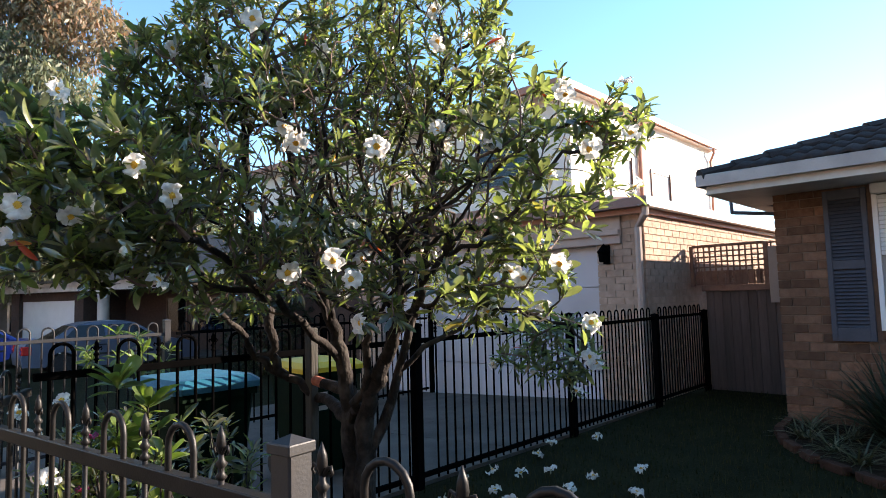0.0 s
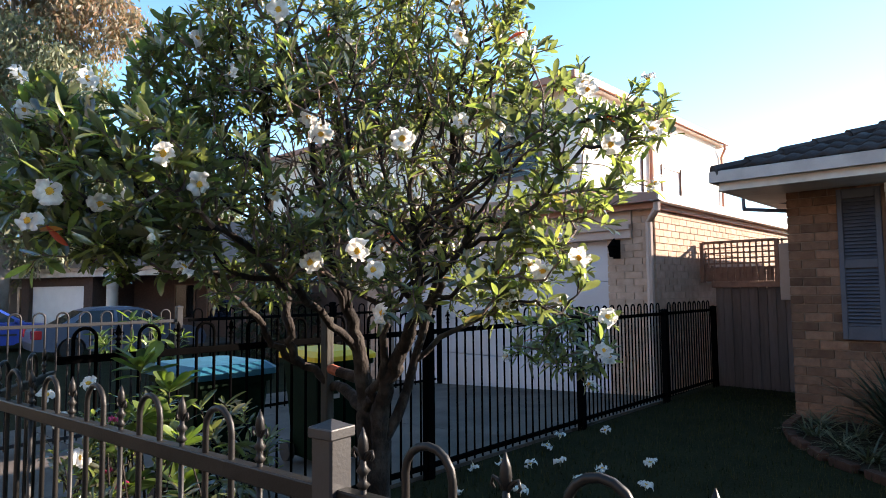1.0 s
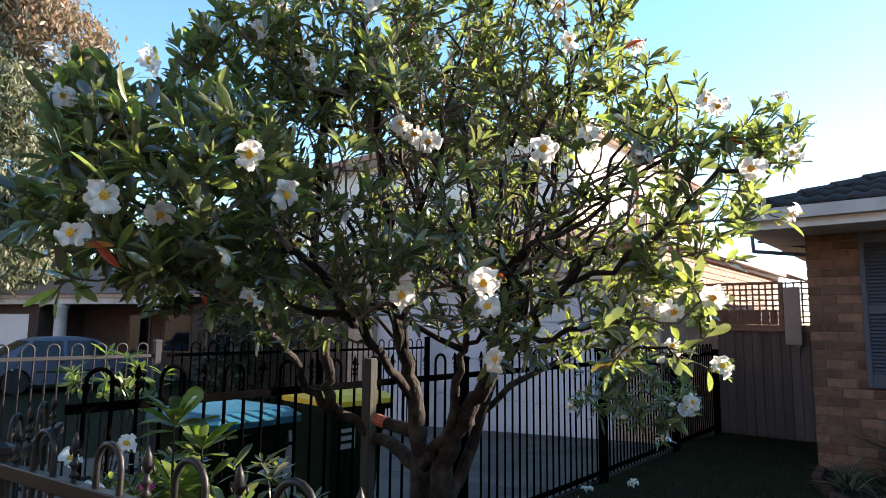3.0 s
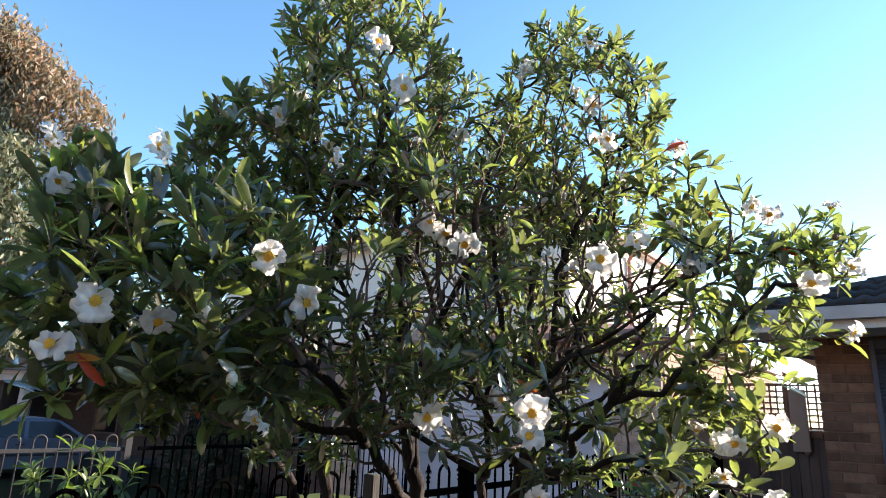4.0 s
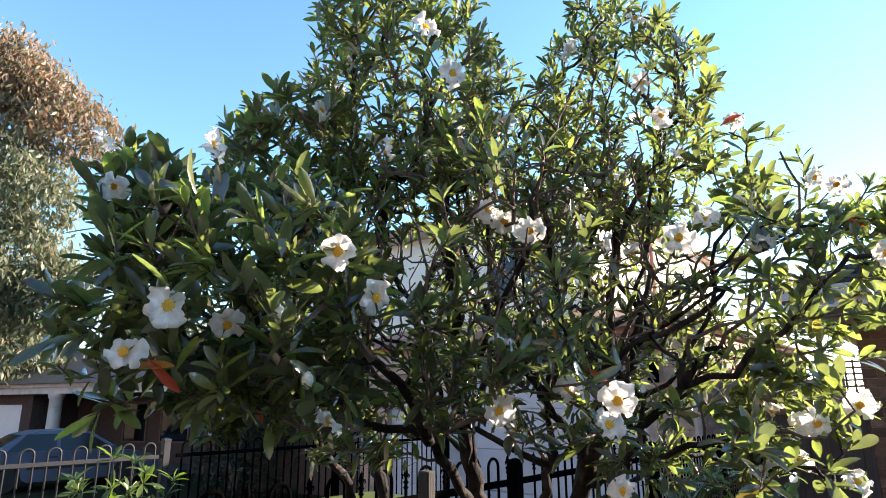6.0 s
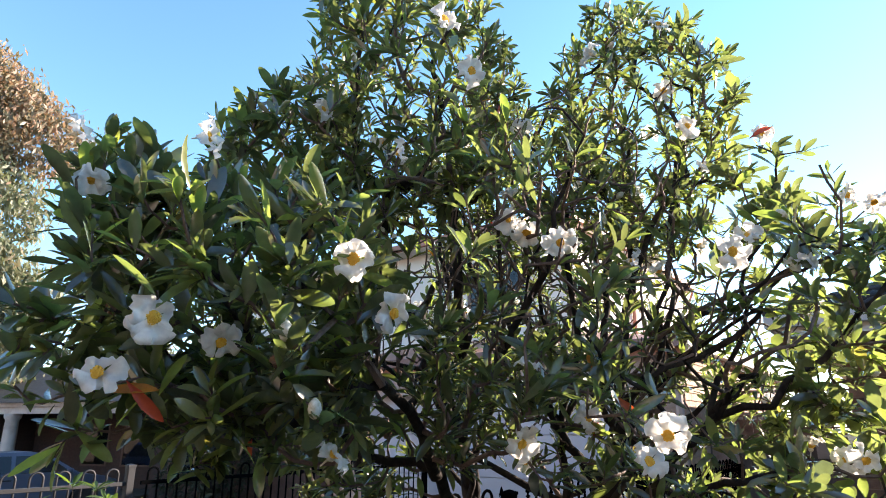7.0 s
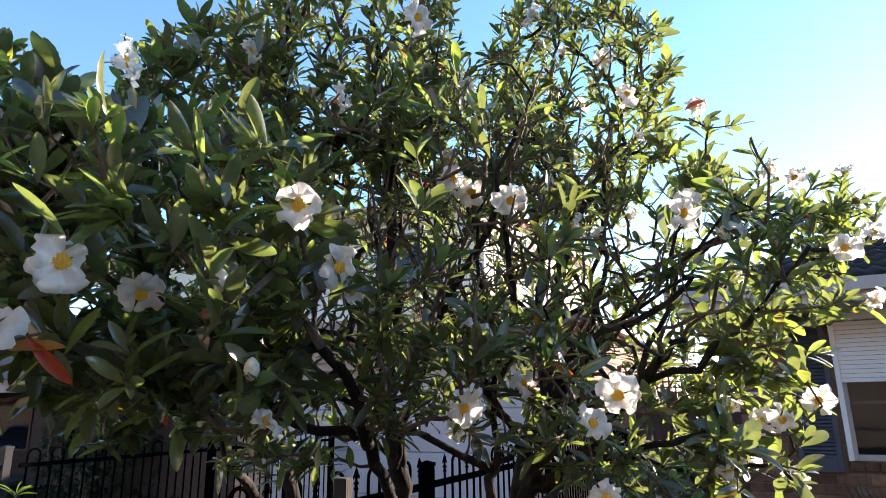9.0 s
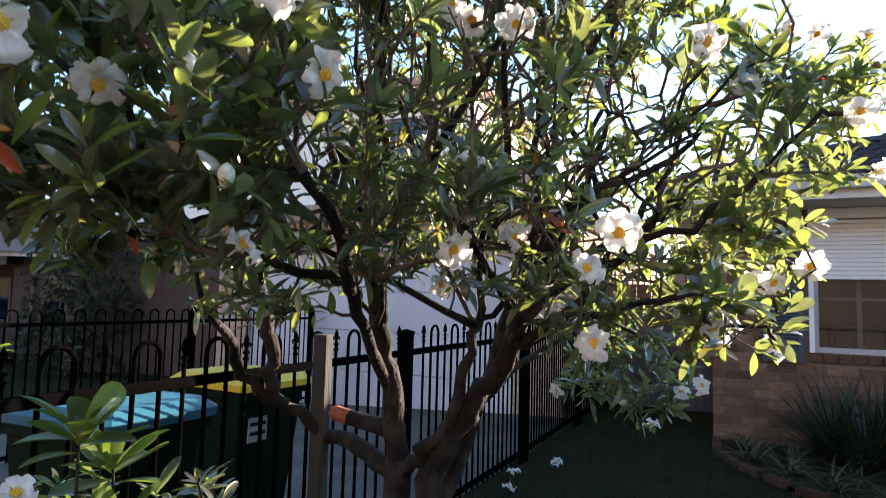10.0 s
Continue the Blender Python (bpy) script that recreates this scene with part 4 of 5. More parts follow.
# ---- the flowering tree ----
tree = thing("flowering_tree", "evergreen tree with white yellow-centred flowers on a forked trunk", "tree", at=(0, 0, 0))
BOUGHS = [  # each a path and its radii at both ends
    ([(-2.54, 2.05, -0.03), (-2.55, 2.03, 0.40), (-2.56, 2.02, 0.70), (-2.585, 2.0, 0.98), (-2.61, 1.95, 1.18), (-2.56, 1.80, 1.45), (-2.42, 1.62, 1.85), (-2.38, 1.50, 2.25), (-2.42, 1.45, 2.6)], 0.062, 0.004),
    ([(-2.47, 2.04, -0.03), (-2.45, 2.02, 0.45), (-2.42, 2.0, 0.68), (-2.33, 1.97, 0.86), (-2.25, 1.97, 0.98), (-2.13, 1.95, 1.15), (-2.05, 1.90, 1.29), (-1.99, 1.85, 1.40), (-1.98, 1.85, 1.49), (-2.02, 1.85, 1.61), (-2.03, 1.84, 1.75), (-1.98, 1.90, 2.1), (-1.93, 1.98, 2.45)], 0.058, 0.004),
    ([(-2.13, 1.95, 1.15), (-2.02, 1.93, 1.21), (-1.93, 1.90, 1.27), (-1.84, 1.86, 1.36), (-1.74, 1.87, 1.46), (-1.55, 1.95, 1.55), (-1.38, 2.02, 1.70), (-1.27, 2.05, 1.85)], 0.024, 0.004),
    ([(-1.93, 1.90, 1.27), (-1.75, 1.85, 1.28), (-1.58, 1.84, 1.33), (-1.42, 1.90, 1.34)], 0.012, 0.004),
    ([(-1.74, 1.87, 1.46), (-1.66, 1.95, 1.70), (-1.58, 2.0, 2.0), (-1.50, 2.08, 2.2)], 0.010, 0.003),
    ([(-2.09, 1.925, 1.22), (-2.17, 1.85, 1.39), (-2.23, 1.83, 1.53), (-2.26, 1.82, 1.67), (-2.28, 1.80, 1.86), (-2.26, 1.75, 2.1)], 0.014, 0.003),
    ([(-2.56, 2.02, 0.70), (-2.45, 1.97, 0.76), (-2.33, 1.92, 0.90), (-2.24, 1.88, 1.10), (-2.21, 1.87, 1.22), (-2.20, 1.84, 1.45), (-2.30, 1.70, 1.80), (-2.25, 1.60, 2.2)], 0.030, 0.003),
    ([(-2.56, 2.02, 0.70), (-2.75, 2.06, 0.74), (-2.92, 2.03, 0.81), (-3.03, 1.93, 0.90), (-3.065, 1.79, 1.02), (-3.06, 1.68, 1.16), (-2.95, 1.45, 1.32), (-2.70, 1.10, 1.55), (-2.50, 0.82, 1.80)], 0.036, 0.006),
    ([(-3.03, 1.93, 0.90), (-3.0, 1.85, 1.06), (-3.02, 1.84, 1.20), (-3.04, 1.80, 1.36), (-2.95, 1.70, 1.60), (-2.75, 1.55, 1.95), (-2.60, 1.45, 2.25)], 0.029, 0.004),
    ([(-2.585, 2.0, 0.98), (-2.50, 1.70, 1.20), (-2.34, 1.36, 1.38), (-2.22, 1.02, 1.55), (-2.18, 0.82, 1.65)], 0.022, 0.005),
    ([(-2.45, 2.02, 0.45), (-2.30, 2.12, 0.95), (-2.15, 2.16, 1.45), (-2.02, 2.12, 1.95), (-1.95, 2.05, 2.3)], 0.032, 0.004),
    ([(-2.61, 1.95, 1.18), (-2.50, 1.88, 1.50), (-2.43, 1.85, 1.74), (-2.48, 1.84, 1.92), (-2.52, 1.80, 2.1), (-2.50, 1.70, 2.5)], 0.017, 0.003),
    ([(-2.61, 1.95, 1.18), (-2.66, 1.86, 1.55), (-2.62, 1.85, 1.81), (-2.65, 1.84, 2.0), (-2.68, 1.80, 2.4)], 0.016, 0.003),
    ([(-2.95, 1.45, 1.32), (-2.93, 1.32, 1.70), (-2.88, 1.22, 2.1)], 0.014, 0.004),
    ([(-2.30, 2.12, 0.95), (-2.10, 2.38, 1.16), (-1.92, 2.68, 1.22), (-1.78, 2.92, 1.12)], 0.016, 0.004),
    ([(-2.56, 1.80, 1.45), (-2.25, 1.60, 1.66), (-2.0, 1.48, 1.95), (-1.92, 1.42, 2.2)], 0.015, 0.003),
    ([(-1.98, 1.85, 1.49), (-1.86, 1.92, 1.72), (-1.84, 2.0, 2.0), (-1.78, 2.06, 2.4)], 0.013, 0.003),
    ([(-2.20, 1.84, 1.45), (-2.08, 1.76, 1.70), (-2.06, 1.70, 2.0), (-2.12, 1.66, 2.25)], 0.011, 0.003),
]
CROWN = [  # centre, half sizes, share
    (-2.54, 1.50, 2.60, 0.37, 0.40, 0.54, 3.1), (-1.92, 2.06, 2.52, 0.34, 0.37, 0.48, 2.4), (-2.42, 0.78, 1.74, 0.31, 0.34, 0.32, 1.2),
    (-2.14, 1.36, 1.86, 0.44, 0.42, 0.40, 0.85), (-1.36, 2.16, 1.80, 0.21, 0.26, 0.28, 0.42), (-1.46, 2.00, 1.36, 0.18, 0.22, 0.18, 0.3),
    (-1.75, 1.75, 1.28, 0.34, 0.28, 0.14, 0.2), (-2.66, 1.42, 1.36, 0.26, 0.30, 0.13, 0.3), (-1.18, 2.36, 2.01, 0.15, 0.17, 0.13, 0.25),
    (-2.72, 2.45, 2.05, 0.45, 0.42, 0.50, 1.5), (-2.50, 0.94, 1.49, 0.27, 0.28, 0.14, 0.42), (-1.80, 2.60, 1.95, 0.42, 0.36, 0.42, 0.35), (-2.02, 1.45, 1.46, 0.32, 0.30, 0.16, 0.28),
    (-2.66, 0.56, 1.66, 0.14, 0.14, 0.26, 0.25), (-2.64, 0.58, 1.97, 0.14, 0.13, 0.13, 0.2), (-2.79, 1.18, 2.26, 0.25, 0.26, 0.30, 1.15), (-2.85, 1.20, 1.85, 0.30, 0.32, 0.28, 0.9), (-1.95, 2.88, 1.0, 0.30, 0.26, 0.17, 0.36), (-1.62, 1.95, 1.85, 0.30, 0.30, 0.36, 0.25), (-2.18, 1.80, 2.24, 0.30, 0.30, 0.28, 0.7), (-2.74, 2.25, 2.80, 0.32, 0.32, 0.34, 0.8), (-1.92, 2.02, 1.72, 0.36, 0.36, 0.36, 0.4), (-1.78, 2.25, 1.42, 0.36, 0.30, 0.20, 0.25), (-2.20, 1.75, 1.55, 0.30, 0.30, 0.22, 0.28), (-1.52, 2.16, 2.16, 0.20, 0.20, 0.18, 0.2)]
# flowers that can be told apart: place, and whether wide open towards the street
BLOOMS = [(-2.281, 0.508, 1.621, 1), (-2.081, 0.789, 1.752, 1), (-2.09, 0.906, 1.666, 1), (-1.882, 1.261, 1.869, 1), (-2.054, 1.33, 1.982, 0), (-1.667, 1.268, 1.428, 1),
          (-1.767, 1.413, 1.366, 1), (-2.044, 1.327, 1.409, 1), (-1.527, 1.334, 1.80, 0), (-2.097, 1.212, 2.384, 0), (-2.102, 1.093, 2.478, 0), (-1.302, 2.061, 1.418, 1),
          (-2.595, 0.501, 1.955, 0), (-2.401, 0.634, 2.047, 0), (-2.368, 0.476, 1.529, 1), (-2.268, 1.102, 2.147, 0), (-1.697, 1.834, 2.352, 0), (-1.525, 2.038, 1.387, 0),
          (-2.32, 0.668, 1.602, 1), (-1.748, 1.447, 1.213, 0), (-2.275, 0.932, 1.382, 0), (-1.343, 2.18, 2.144, 0), (-2.72, 0.50, 2.10, 0), (-2.02, 1.36, 1.95, 0), (-1.73, 3.05, 0.93, 0), (-1.85, 3.03, 0.76, 0), (-1.388, 2.415, 1.166, 0), (-1.44, 2.0, 1.37, 0),
          (-1.401, 1.95, 1.368, 1), (-1.51, 2.255, 1.238, 0), (-1.272, 2.1, 2.088, 1), (-1.082, 2.25, 1.906, 0), (-1.172, 2.1, 1.843, 1), (-1.533, 1.9, 1.231, 0), (-1.105, 2.3, 1.715, 0), (-1.522, 2.0, 2.332, 0), (-1.776, 1.9, 2.532, 0), (-1.836, 1.6, 1.887, 0)]
EXTRA_BUDS = [(-2.144, 0.685, 1.606), (-2.162, 0.78, 1.473)]

fan = np.random.RandomState(19)
FORKS = [(-2.05, 1.90, 1.29), (-2.21, 1.87, 1.22), (-2.61, 1.95, 1.18), (-2.56, 1.80, 1.45), (-1.98, 1.85, 1.49), (-2.20, 1.84, 1.45), (-2.23, 1.83, 1.53), (-2.13, 1.95, 1.15), (-2.15, 2.16, 1.45), (-1.74, 1.87, 1.46)]
LOBES = [(-2.50, 1.50, 2.55, 0.26, 0.22, 0.34), (-1.92, 2.02, 2.45, 0.26, 0.22, 0.34), (-2.20, 1.60, 2.15, 0.36, 0.25, 0.20), (-1.60, 2.02, 1.98, 0.24, 0.20, 0.22), (-2.65, 1.30, 2.0, 0.20, 0.20, 0.25)]
for i in range(22):
    f0 = np.array(FORKS[i % len(FORKS)])
    lb = np.array(min(LOBES, key=lambda c: np.linalg.norm(np.array(c[:3]) - f0) * fan.uniform(0.7, 1.4)))
    f1 = lb[:3] + fan.uniform(-1, 1, 3) * lb[3:]
    bow = fan.normal(0, 0.075, (3, 3)) * (1, 1, 0.5) + np.array((0, 0, -0.03))
    BOUGHS.append(([tuple(f0)] + [tuple(f0 + (f1 - f0) * u + bow[k] * (1, 1, 1)) for k, u in enumerate((0.28, 0.52, 0.76))] + [tuple(f1)], fan.uniform(0.009, 0.014), 0.003))

tr_rng = np.random.RandomState(11)
pos, par, fixed = [], [], []


def add_node(p, parent, r=0.0):
    pos.append(np.array(p, float))
    par.append(parent)
    fixed.append(r)
    return len(pos) - 1


for path, r0, r1 in BOUGHS:
    pts = [np.array(p, float) for p in path]
    start = -1
    if pos:
        dists = [np.linalg.norm(q - pts[0]) for q in pos]
        start = int(np.argmin(dists)) if min(dists) < 0.03 else -1
    last = start if start >= 0 else add_node(pts[0], -1, r0)
    n = 4 * (len(pts) - 1)
    for k in range(1, n + 1):
        t = k / 4
        i = min(int(t), len(pts) - 2)
        u = t - i
        p0, p1, p2, p3 = pts[max(i - 1, 0)], pts[i], pts[i + 1], pts[min(i + 2, len(pts) - 1)]
        q = 0.5 * ((2 * p1) + (p2 - p0) * u + (2 * p0 - 5 * p1 + 4 * p2 - p3) * u * u + (3 * p1 - p0 - 3 * p2 + p3) * u ** 3)
        q = q + tr_rng.normal(0, 0.010, 3)
        last = add_node(q, last, (r0 + (r1 - r0) * (k / n) ** 0.85) * tr_rng.uniform(0.9, 1.12))

tips = []
for cx, cy, cz, rx, ry, rz, share in CROWN:
    for _ in range(int(185 * share * (0.75 if cx > -1.55 else 1.0))):
        v = tr_rng.normal(0, 1, 3)
        v *= (0.58 + 0.46 * tr_rng.rand() ** 0.6) / np.linalg.norm(v)
        tips.append((np.array((cx, cy, cz)) + v * (rx, ry, rz), 0))
for x, y, z, o in BLOOMS:
    tips.append((np.array((x, y, z)) + np.array((-0.02, 0.03, -0.015)), 1))
for b in EXTRA_BUDS:
    tips.append((np.array(b) + np.array((0, 0.01, -0.02)), 2))
for _ in range(1000):     # bare inner twigs
    v = tr_rng.normal(0, 1, 3)
    v *= tr_rng.rand() ** 0.5 / np.linalg.norm(v)
    q = np.array((-2.25, 1.65, 1.84)) + v * (0.68, 0.66, 0.66)
    if q[2] > 1.32:
        tips.append((q, 3))
skeleton_pts = np.array(pos)
tips.sort(key=lambda t: np.min(np.linalg.norm(skeleton_pts - t[0], axis=1)) + 0.02 * tr_rng.rand())
depth = [0.0]
for i in range(1, len(pos)):
    depth.append(depth[par[i]] + np.linalg.norm(pos[i] - pos[par[i]]) if par[i] >= 0 else 0.0)
ends = []
for tip, kind_of in tips:
    P = np.array(pos)
    away = tip - P
    dist = np.linalg.norm(away, axis=1)
    cost = dist * (1.25 - 0.35 * away[:, 2] / (dist + 1e-6)) + 0.12 * np.array(depth)
    cost[P[:, 2] < 0.85] += 1.0
    j = int(np.argmin(cost))
    n = max(2, int(dist[j] / 0.05))
    side = tr_rng.normal(0, 0.10, 3) * dist[j]
    last = j
    for k in range(1, n + 1):
        u = k / n
        q = pos[j] + (tip - pos[j]) * u + side * u * (1 - u) * 2 + np.array((0, 0, -0.10 * dist[j] * u * (1 - u) * 2)) + (tr_rng.normal(0, 0.004, 3) if k < n else 0)
        depth.append(depth[last] + dist[j] / n)
        last = add_node(q, last)
    ends.append((last, kind_of))
kids = [[] for _ in pos]
for i, p in enumerate(par):
    if p >= 0:
        kids[p].append(i)
load = np.zeros(len(pos))
for e, _ in ends:
    i = e
    while i >= 0:
        load[i] += 1
        i = par[i]
rad = np.maximum(np.array(fixed), 0.0023 * np.maximum(load, 1) ** 0.34)
for i in range(len(pos)):
    if par[i] >= 0:
        rad[i] = min(rad[i], rad[par[i]] * (1.0 if fixed[i] == 0 else 1.3))
wood, twigs = Mesh(), Mesh()
starts = [(i, None) for i in range(len(pos)) if par[i] < 0]
while starts:
    i, before = starts.pop()
    chain = [before, i] if before is not None else [i]
    while kids[i]:
        ks = sorted(kids[i], key=lambda c: -rad[c] * 100 - load[c])
        for c in ks[1:]:
            starts.append((c, i))
        i = ks[0]
        chain.append(i)
    if len(chain) > 1:
        rr = [rad[c] for c in chain]
        if before is not None:
            rr[0] = min(rr[0], rr[1] * 1.4)
        big = max(rr) > 0.012
        (wood if big else twigs).tube([pos[c] for c in chain], rr, 9 if big else 5, cap=True)
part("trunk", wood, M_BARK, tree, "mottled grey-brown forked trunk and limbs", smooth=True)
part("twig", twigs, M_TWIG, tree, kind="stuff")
stub = Mesh().tube([(-2.56, 2.03, 0.825), (-2.64, 2.03, 0.838), (-2.72, 2.015, 0.852), (-2.765, 2.0, 0.862)], [0.040, 0.033, 0.029, 0.028], 9)
part("sawn_branch", stub, M_BARK, tree, smooth=True)
part("cut_end", Mesh().tube([(-2.76, 2.0, 0.861), (-2.815, 1.993, 0.873), (-2.832, 1.99, 0.877)], [0.0285, 0.028, 0.02], 9), M_CUT, tree, "reddish sawn branch end")


def leaf_template(droop=0.16, fold=0.10, half=0.155, blunt=0):
    ts = [0.0, 0.12, 0.34, 0.60, 0.82, 0.95, 1.0]
    ws = [0.05, 0.24, 0.68, 0.96, 1.0, 0.66, 0.10] if blunt else [0.05, 0.30, 0.78, 1.0, 0.78, 0.36, 0.02]
    v = []
    for t, w in zip(ts, ws):
        z = -droop * t * t
        v += [(t, -half * w, z + fold * w * 0.5), (t, 0.0, z), (t, half * w, z + fold * w * 0.5)]
    f = []
    for i in range(len(ts) - 1):
        a = 3 * i
        f += [(a, a + 1, a + 4, a + 3), (a + 1, a + 2, a + 5, a + 4)]
    return np.array(v), f


def frames_of(direction, normal):
    x = direction / np.linalg.norm(direction, axis=-1, keepdims=True)
    z = normal - (normal * x).sum(-1, keepdims=True) * x
    z /= np.linalg.norm(z, axis=-1, keepdims=True) + 1e-9
    return np.stack([x, np.cross(z, x), z], -1)


def leaves_at(spots, rs, count=(5, 9), size=(0.047, 0.094), spread=(25, 72), back=0.05):
    """Whorls of leaves round twig ends: places, frames and lengths."""
    o, d, nrm, ln = [], [], [], []
    for p, axis in spots:
        axis = axis / (np.linalg.norm(axis) + 1e-9)
        s1 = np.cross(axis, (0.3, 0.2, 0.9))
        s1 /= np.linalg.norm(s1) + 1e-9
        s2 = np.cross(axis, s1)
        n = rs.randint(count[0], count[1] + 1)
        a0 = rs.rand() * 6.28
        for k in range(n):
            a = a0 + 2.4 * k + rs.normal(0, 0.25)
            e = np.radians(rs.uniform(*spread) * (0.45 + 0.55 * (1 - k / n)))
            out = s1 * np.cos(a) + s2 * np.sin(a)
            dv = axis * np.cos(e) + out * np.sin(e) + rs.normal(0, 0.14, 3)
            o.append(p - axis * back * (1 - k / n) * rs.uniform(0.6, 1.2))
            d.append(dv)
            nrm.append(np.array((0, 0, 1.0)) * 0.75 + axis * 0.6 + rs.normal(0, 0.35, 3))
            ln.append(rs.uniform(*size) * (1.0 if k < n - 2 else 0.6))
    return np.array(o), frames_of(np.array(d), np.array(nrm)), np.array(ln)


def leaf_cloud(o, fr, ln, rs, templates):
    """One mesh out of all the leaves."""
    vs, fs, base = [], [], 0
    pick = rs.randint(0, len(templates), len(o))
    for i in range(len(o)):
        tv, tf = templates[pick[i]]
        w = rs.uniform(0.85, 1.15)
        vs.append(o[i] + (tv * (ln[i], ln[i] * w, ln[i])) @ fr[i].T)
        fs += [tuple(q + base for q in face) for face in tf]
        base += len(tv)
    m = Mesh()
    m.v, m.f = [tuple(p) for p in np.concatenate(vs)], fs
    return m


TEMPL = [leaf_template(0.10, 0.10, 0.125), leaf_template(0.22, 0.14, 0.115), leaf_template(0.02, 0.06, 0.138), leaf_template(0.32, 0.10, 0.122)]
OVAL = [leaf_template(0.10, 0.10, 0.148), leaf_template(0.20, 0.14, 0.135), leaf_template(0.02, 0.06, 0.158)]
BROAD = [leaf_template(0.12, 0.10, 0.175, 1), leaf_template(0.22, 0.14, 0.160), leaf_template(0.06, 0.08, 0.180), leaf_template(0.30, 0.12, 0.150)]
spots = []
for e, kind_of in ends:
    if kind_of == 3:
        continue
    ax = pos[e] - pos[par[e]]
    spots.append((pos[e], ax + np.array((0, 0, 0.35)) * np.linalg.norm(ax)))
    b = par[par[e]] if par[par[e]] >= 0 else par[e]
    if tr_rng.rand() < 0.28:
        spots.append((pos[b], tr_rng.normal(0, 1, 3) + np.array((0, 0, 0.6))))
lo, lf, ll = leaves_at(spots, tr_rng)
ll *= np.clip(1.24 - 0.27 * np.abs(lo[:, 1] - 0.6) - 0.15 * np.maximum(lo[:, 2] - 1.7, 0), 0.78, 1.24) * np.clip(1.0 + 1.3 * (lo[:, 0] + 1.75), 1.0, 1.28)     # larger on the street side and on the low sunny bough
ll *= np.where((lo[:, 2] < 1.25) & (lo[:, 1] > 2.4), 1.55, 1.0)     # the hanging tuft has long leaves
# an open flower stands clear of the leaves before it
keep = np.ones(len(lo), bool)
mid_leaf = lo + lf[:, :, 0] * ll[:, None] * 0.5
for bx_, by_, bz_, o in BLOOMS:
    b = np.array((bx_, by_, bz_))
    out = np.array((-0.95, -0.1, 1.36)) - b
    out /= np.linalg.norm(out)
    along = (mid_leaf - b) @ out
    off = np.linalg.norm(mid_leaf - b - along[:, None] * out, axis=1)
    keep &= ~((along > -0.015) & (along < 0.5) & (off < (0.072 if o else 0.05)))
lo, lf, ll = lo[keep], lf[keep], ll[keep]
order = np.argsort(lo[:, 1] + 0.15 * lo[:, 0])
near, far = order[:280], order[280:]
sunny = lo[far, 0] > -1.62
street = ~sunny & (lo[far, 1] < 1.05)
for group_of, shapes in ((sunny, BROAD), (street, OVAL), (~sunny & ~street, TEMPL)):
    q = far[group_of]
    part("foliage", leaf_cloud(lo[q], lf[q], ll[q], tr_rng, shapes), M_LEAF, tree, "leathery dark green leaves, yellow-green against the light", smooth=True, kind="stuff")
one = []
for tv, tf in OVAL + OVAL[:1]:
    m = Mesh()
    m.v, m.f = [tuple(p) for p in tv], tf
    one.append(m.data("leaf", M_LEAF_ONE, True))


def place(o, fr, s):
    return Matrix.LocRotScale(Vector(o), Matrix([list(r) for r in fr]).to_quaternion(), Vector((s, s, s)))


for i in near:
    part("leaf", one[int(tr_rng.randint(4))], M_LEAF_ONE, tree, at=place(lo[i], lf[i], ll[i]))
old = []
for tv, tf in TEMPL:
    m = Mesh()
    m.v, m.f = [tuple(p) for p in tv], tf
    old.append(m.data("old_leaf", M_OLD, True))
for i in tr_rng.choice(np.nonzero(lo[:, 1] > 1.25)[0], 40, False):
    part("old_leaf", old[int(tr_rng.randint(4))], M_OLD, tree, "red or yellow old leaf", at=place(lo[i] + np.array((0.01, -0.02, 0)), lf[i], float(tr_rng.uniform(0.05, 0.08))))
for p, dv in (((-2.66, 1.00, 1.47), (0.2, -0.1, -1)), ((-2.62, 0.98, 1.47), (0.8, 0.2, -0.5)), ((-2.40, 0.50, 1.50), (0.9, 0.5, 0.15)), ((-2.36, 0.52, 1.52), (0.4, 0.4, -0.6)), ((-1.544, 1.927, 2.30), (0.6, 0.4, 0.5)), ((-1.93, 1.62, 1.53), (0.7, 0.2, -0.5))):
    part("old_leaf", old[1], M_OLD, tree, "red or yellow old leaf", at=place(np.array(p), frames_of(np.array(dv, float), np.array((0.3, -0.8, 0.4))), 0.095))


# flowers
def petal_mesh(seed):
    rs = np.random.RandomState(seed)
    m = Mesh()
    nu, nv = 8, 9
    ph = rs.rand(4) * 6.28
    for i in range(nu):
        u = i / (nu - 1)
        half = 0.003 + 0.0285 * math.sin(min(1.0, u ** 1.5 * 1.25) * math.pi * 0.58) ** 1.0 * (1 - 0.25 * u ** 6)
        for j in range(nv):
            s = (j / (nv - 1) - 0.5) * 2
            notch = 0.013 * (1 - abs(s)) * (u ** 6) + 0.012 * abs(s) ** 3 * u * u
            z = 0.010 * math.sin(u * 2.4) + 0.008 * s * s * u + u * u * (0.011 * math.sin(3.2 * s + ph[0]) + 0.009 * math.sin(7 * s + ph[1])) + 0.004 * u * math.sin(6 * u + ph[3]) - 0.012 * u ** 3
            m.v.append((0.004 + 0.047 * u - notch, s * half * (1 + 0.08 * math.sin(5 * u + ph[2])), z))
    m.f = [(i * nv + j, i * nv + j + 1, (i + 1) * nv + j + 1, (i + 1) * nv + j) for i in range(nu - 1) for j in range(nv - 1)]
    return m.data("petal", M_PETAL, True)


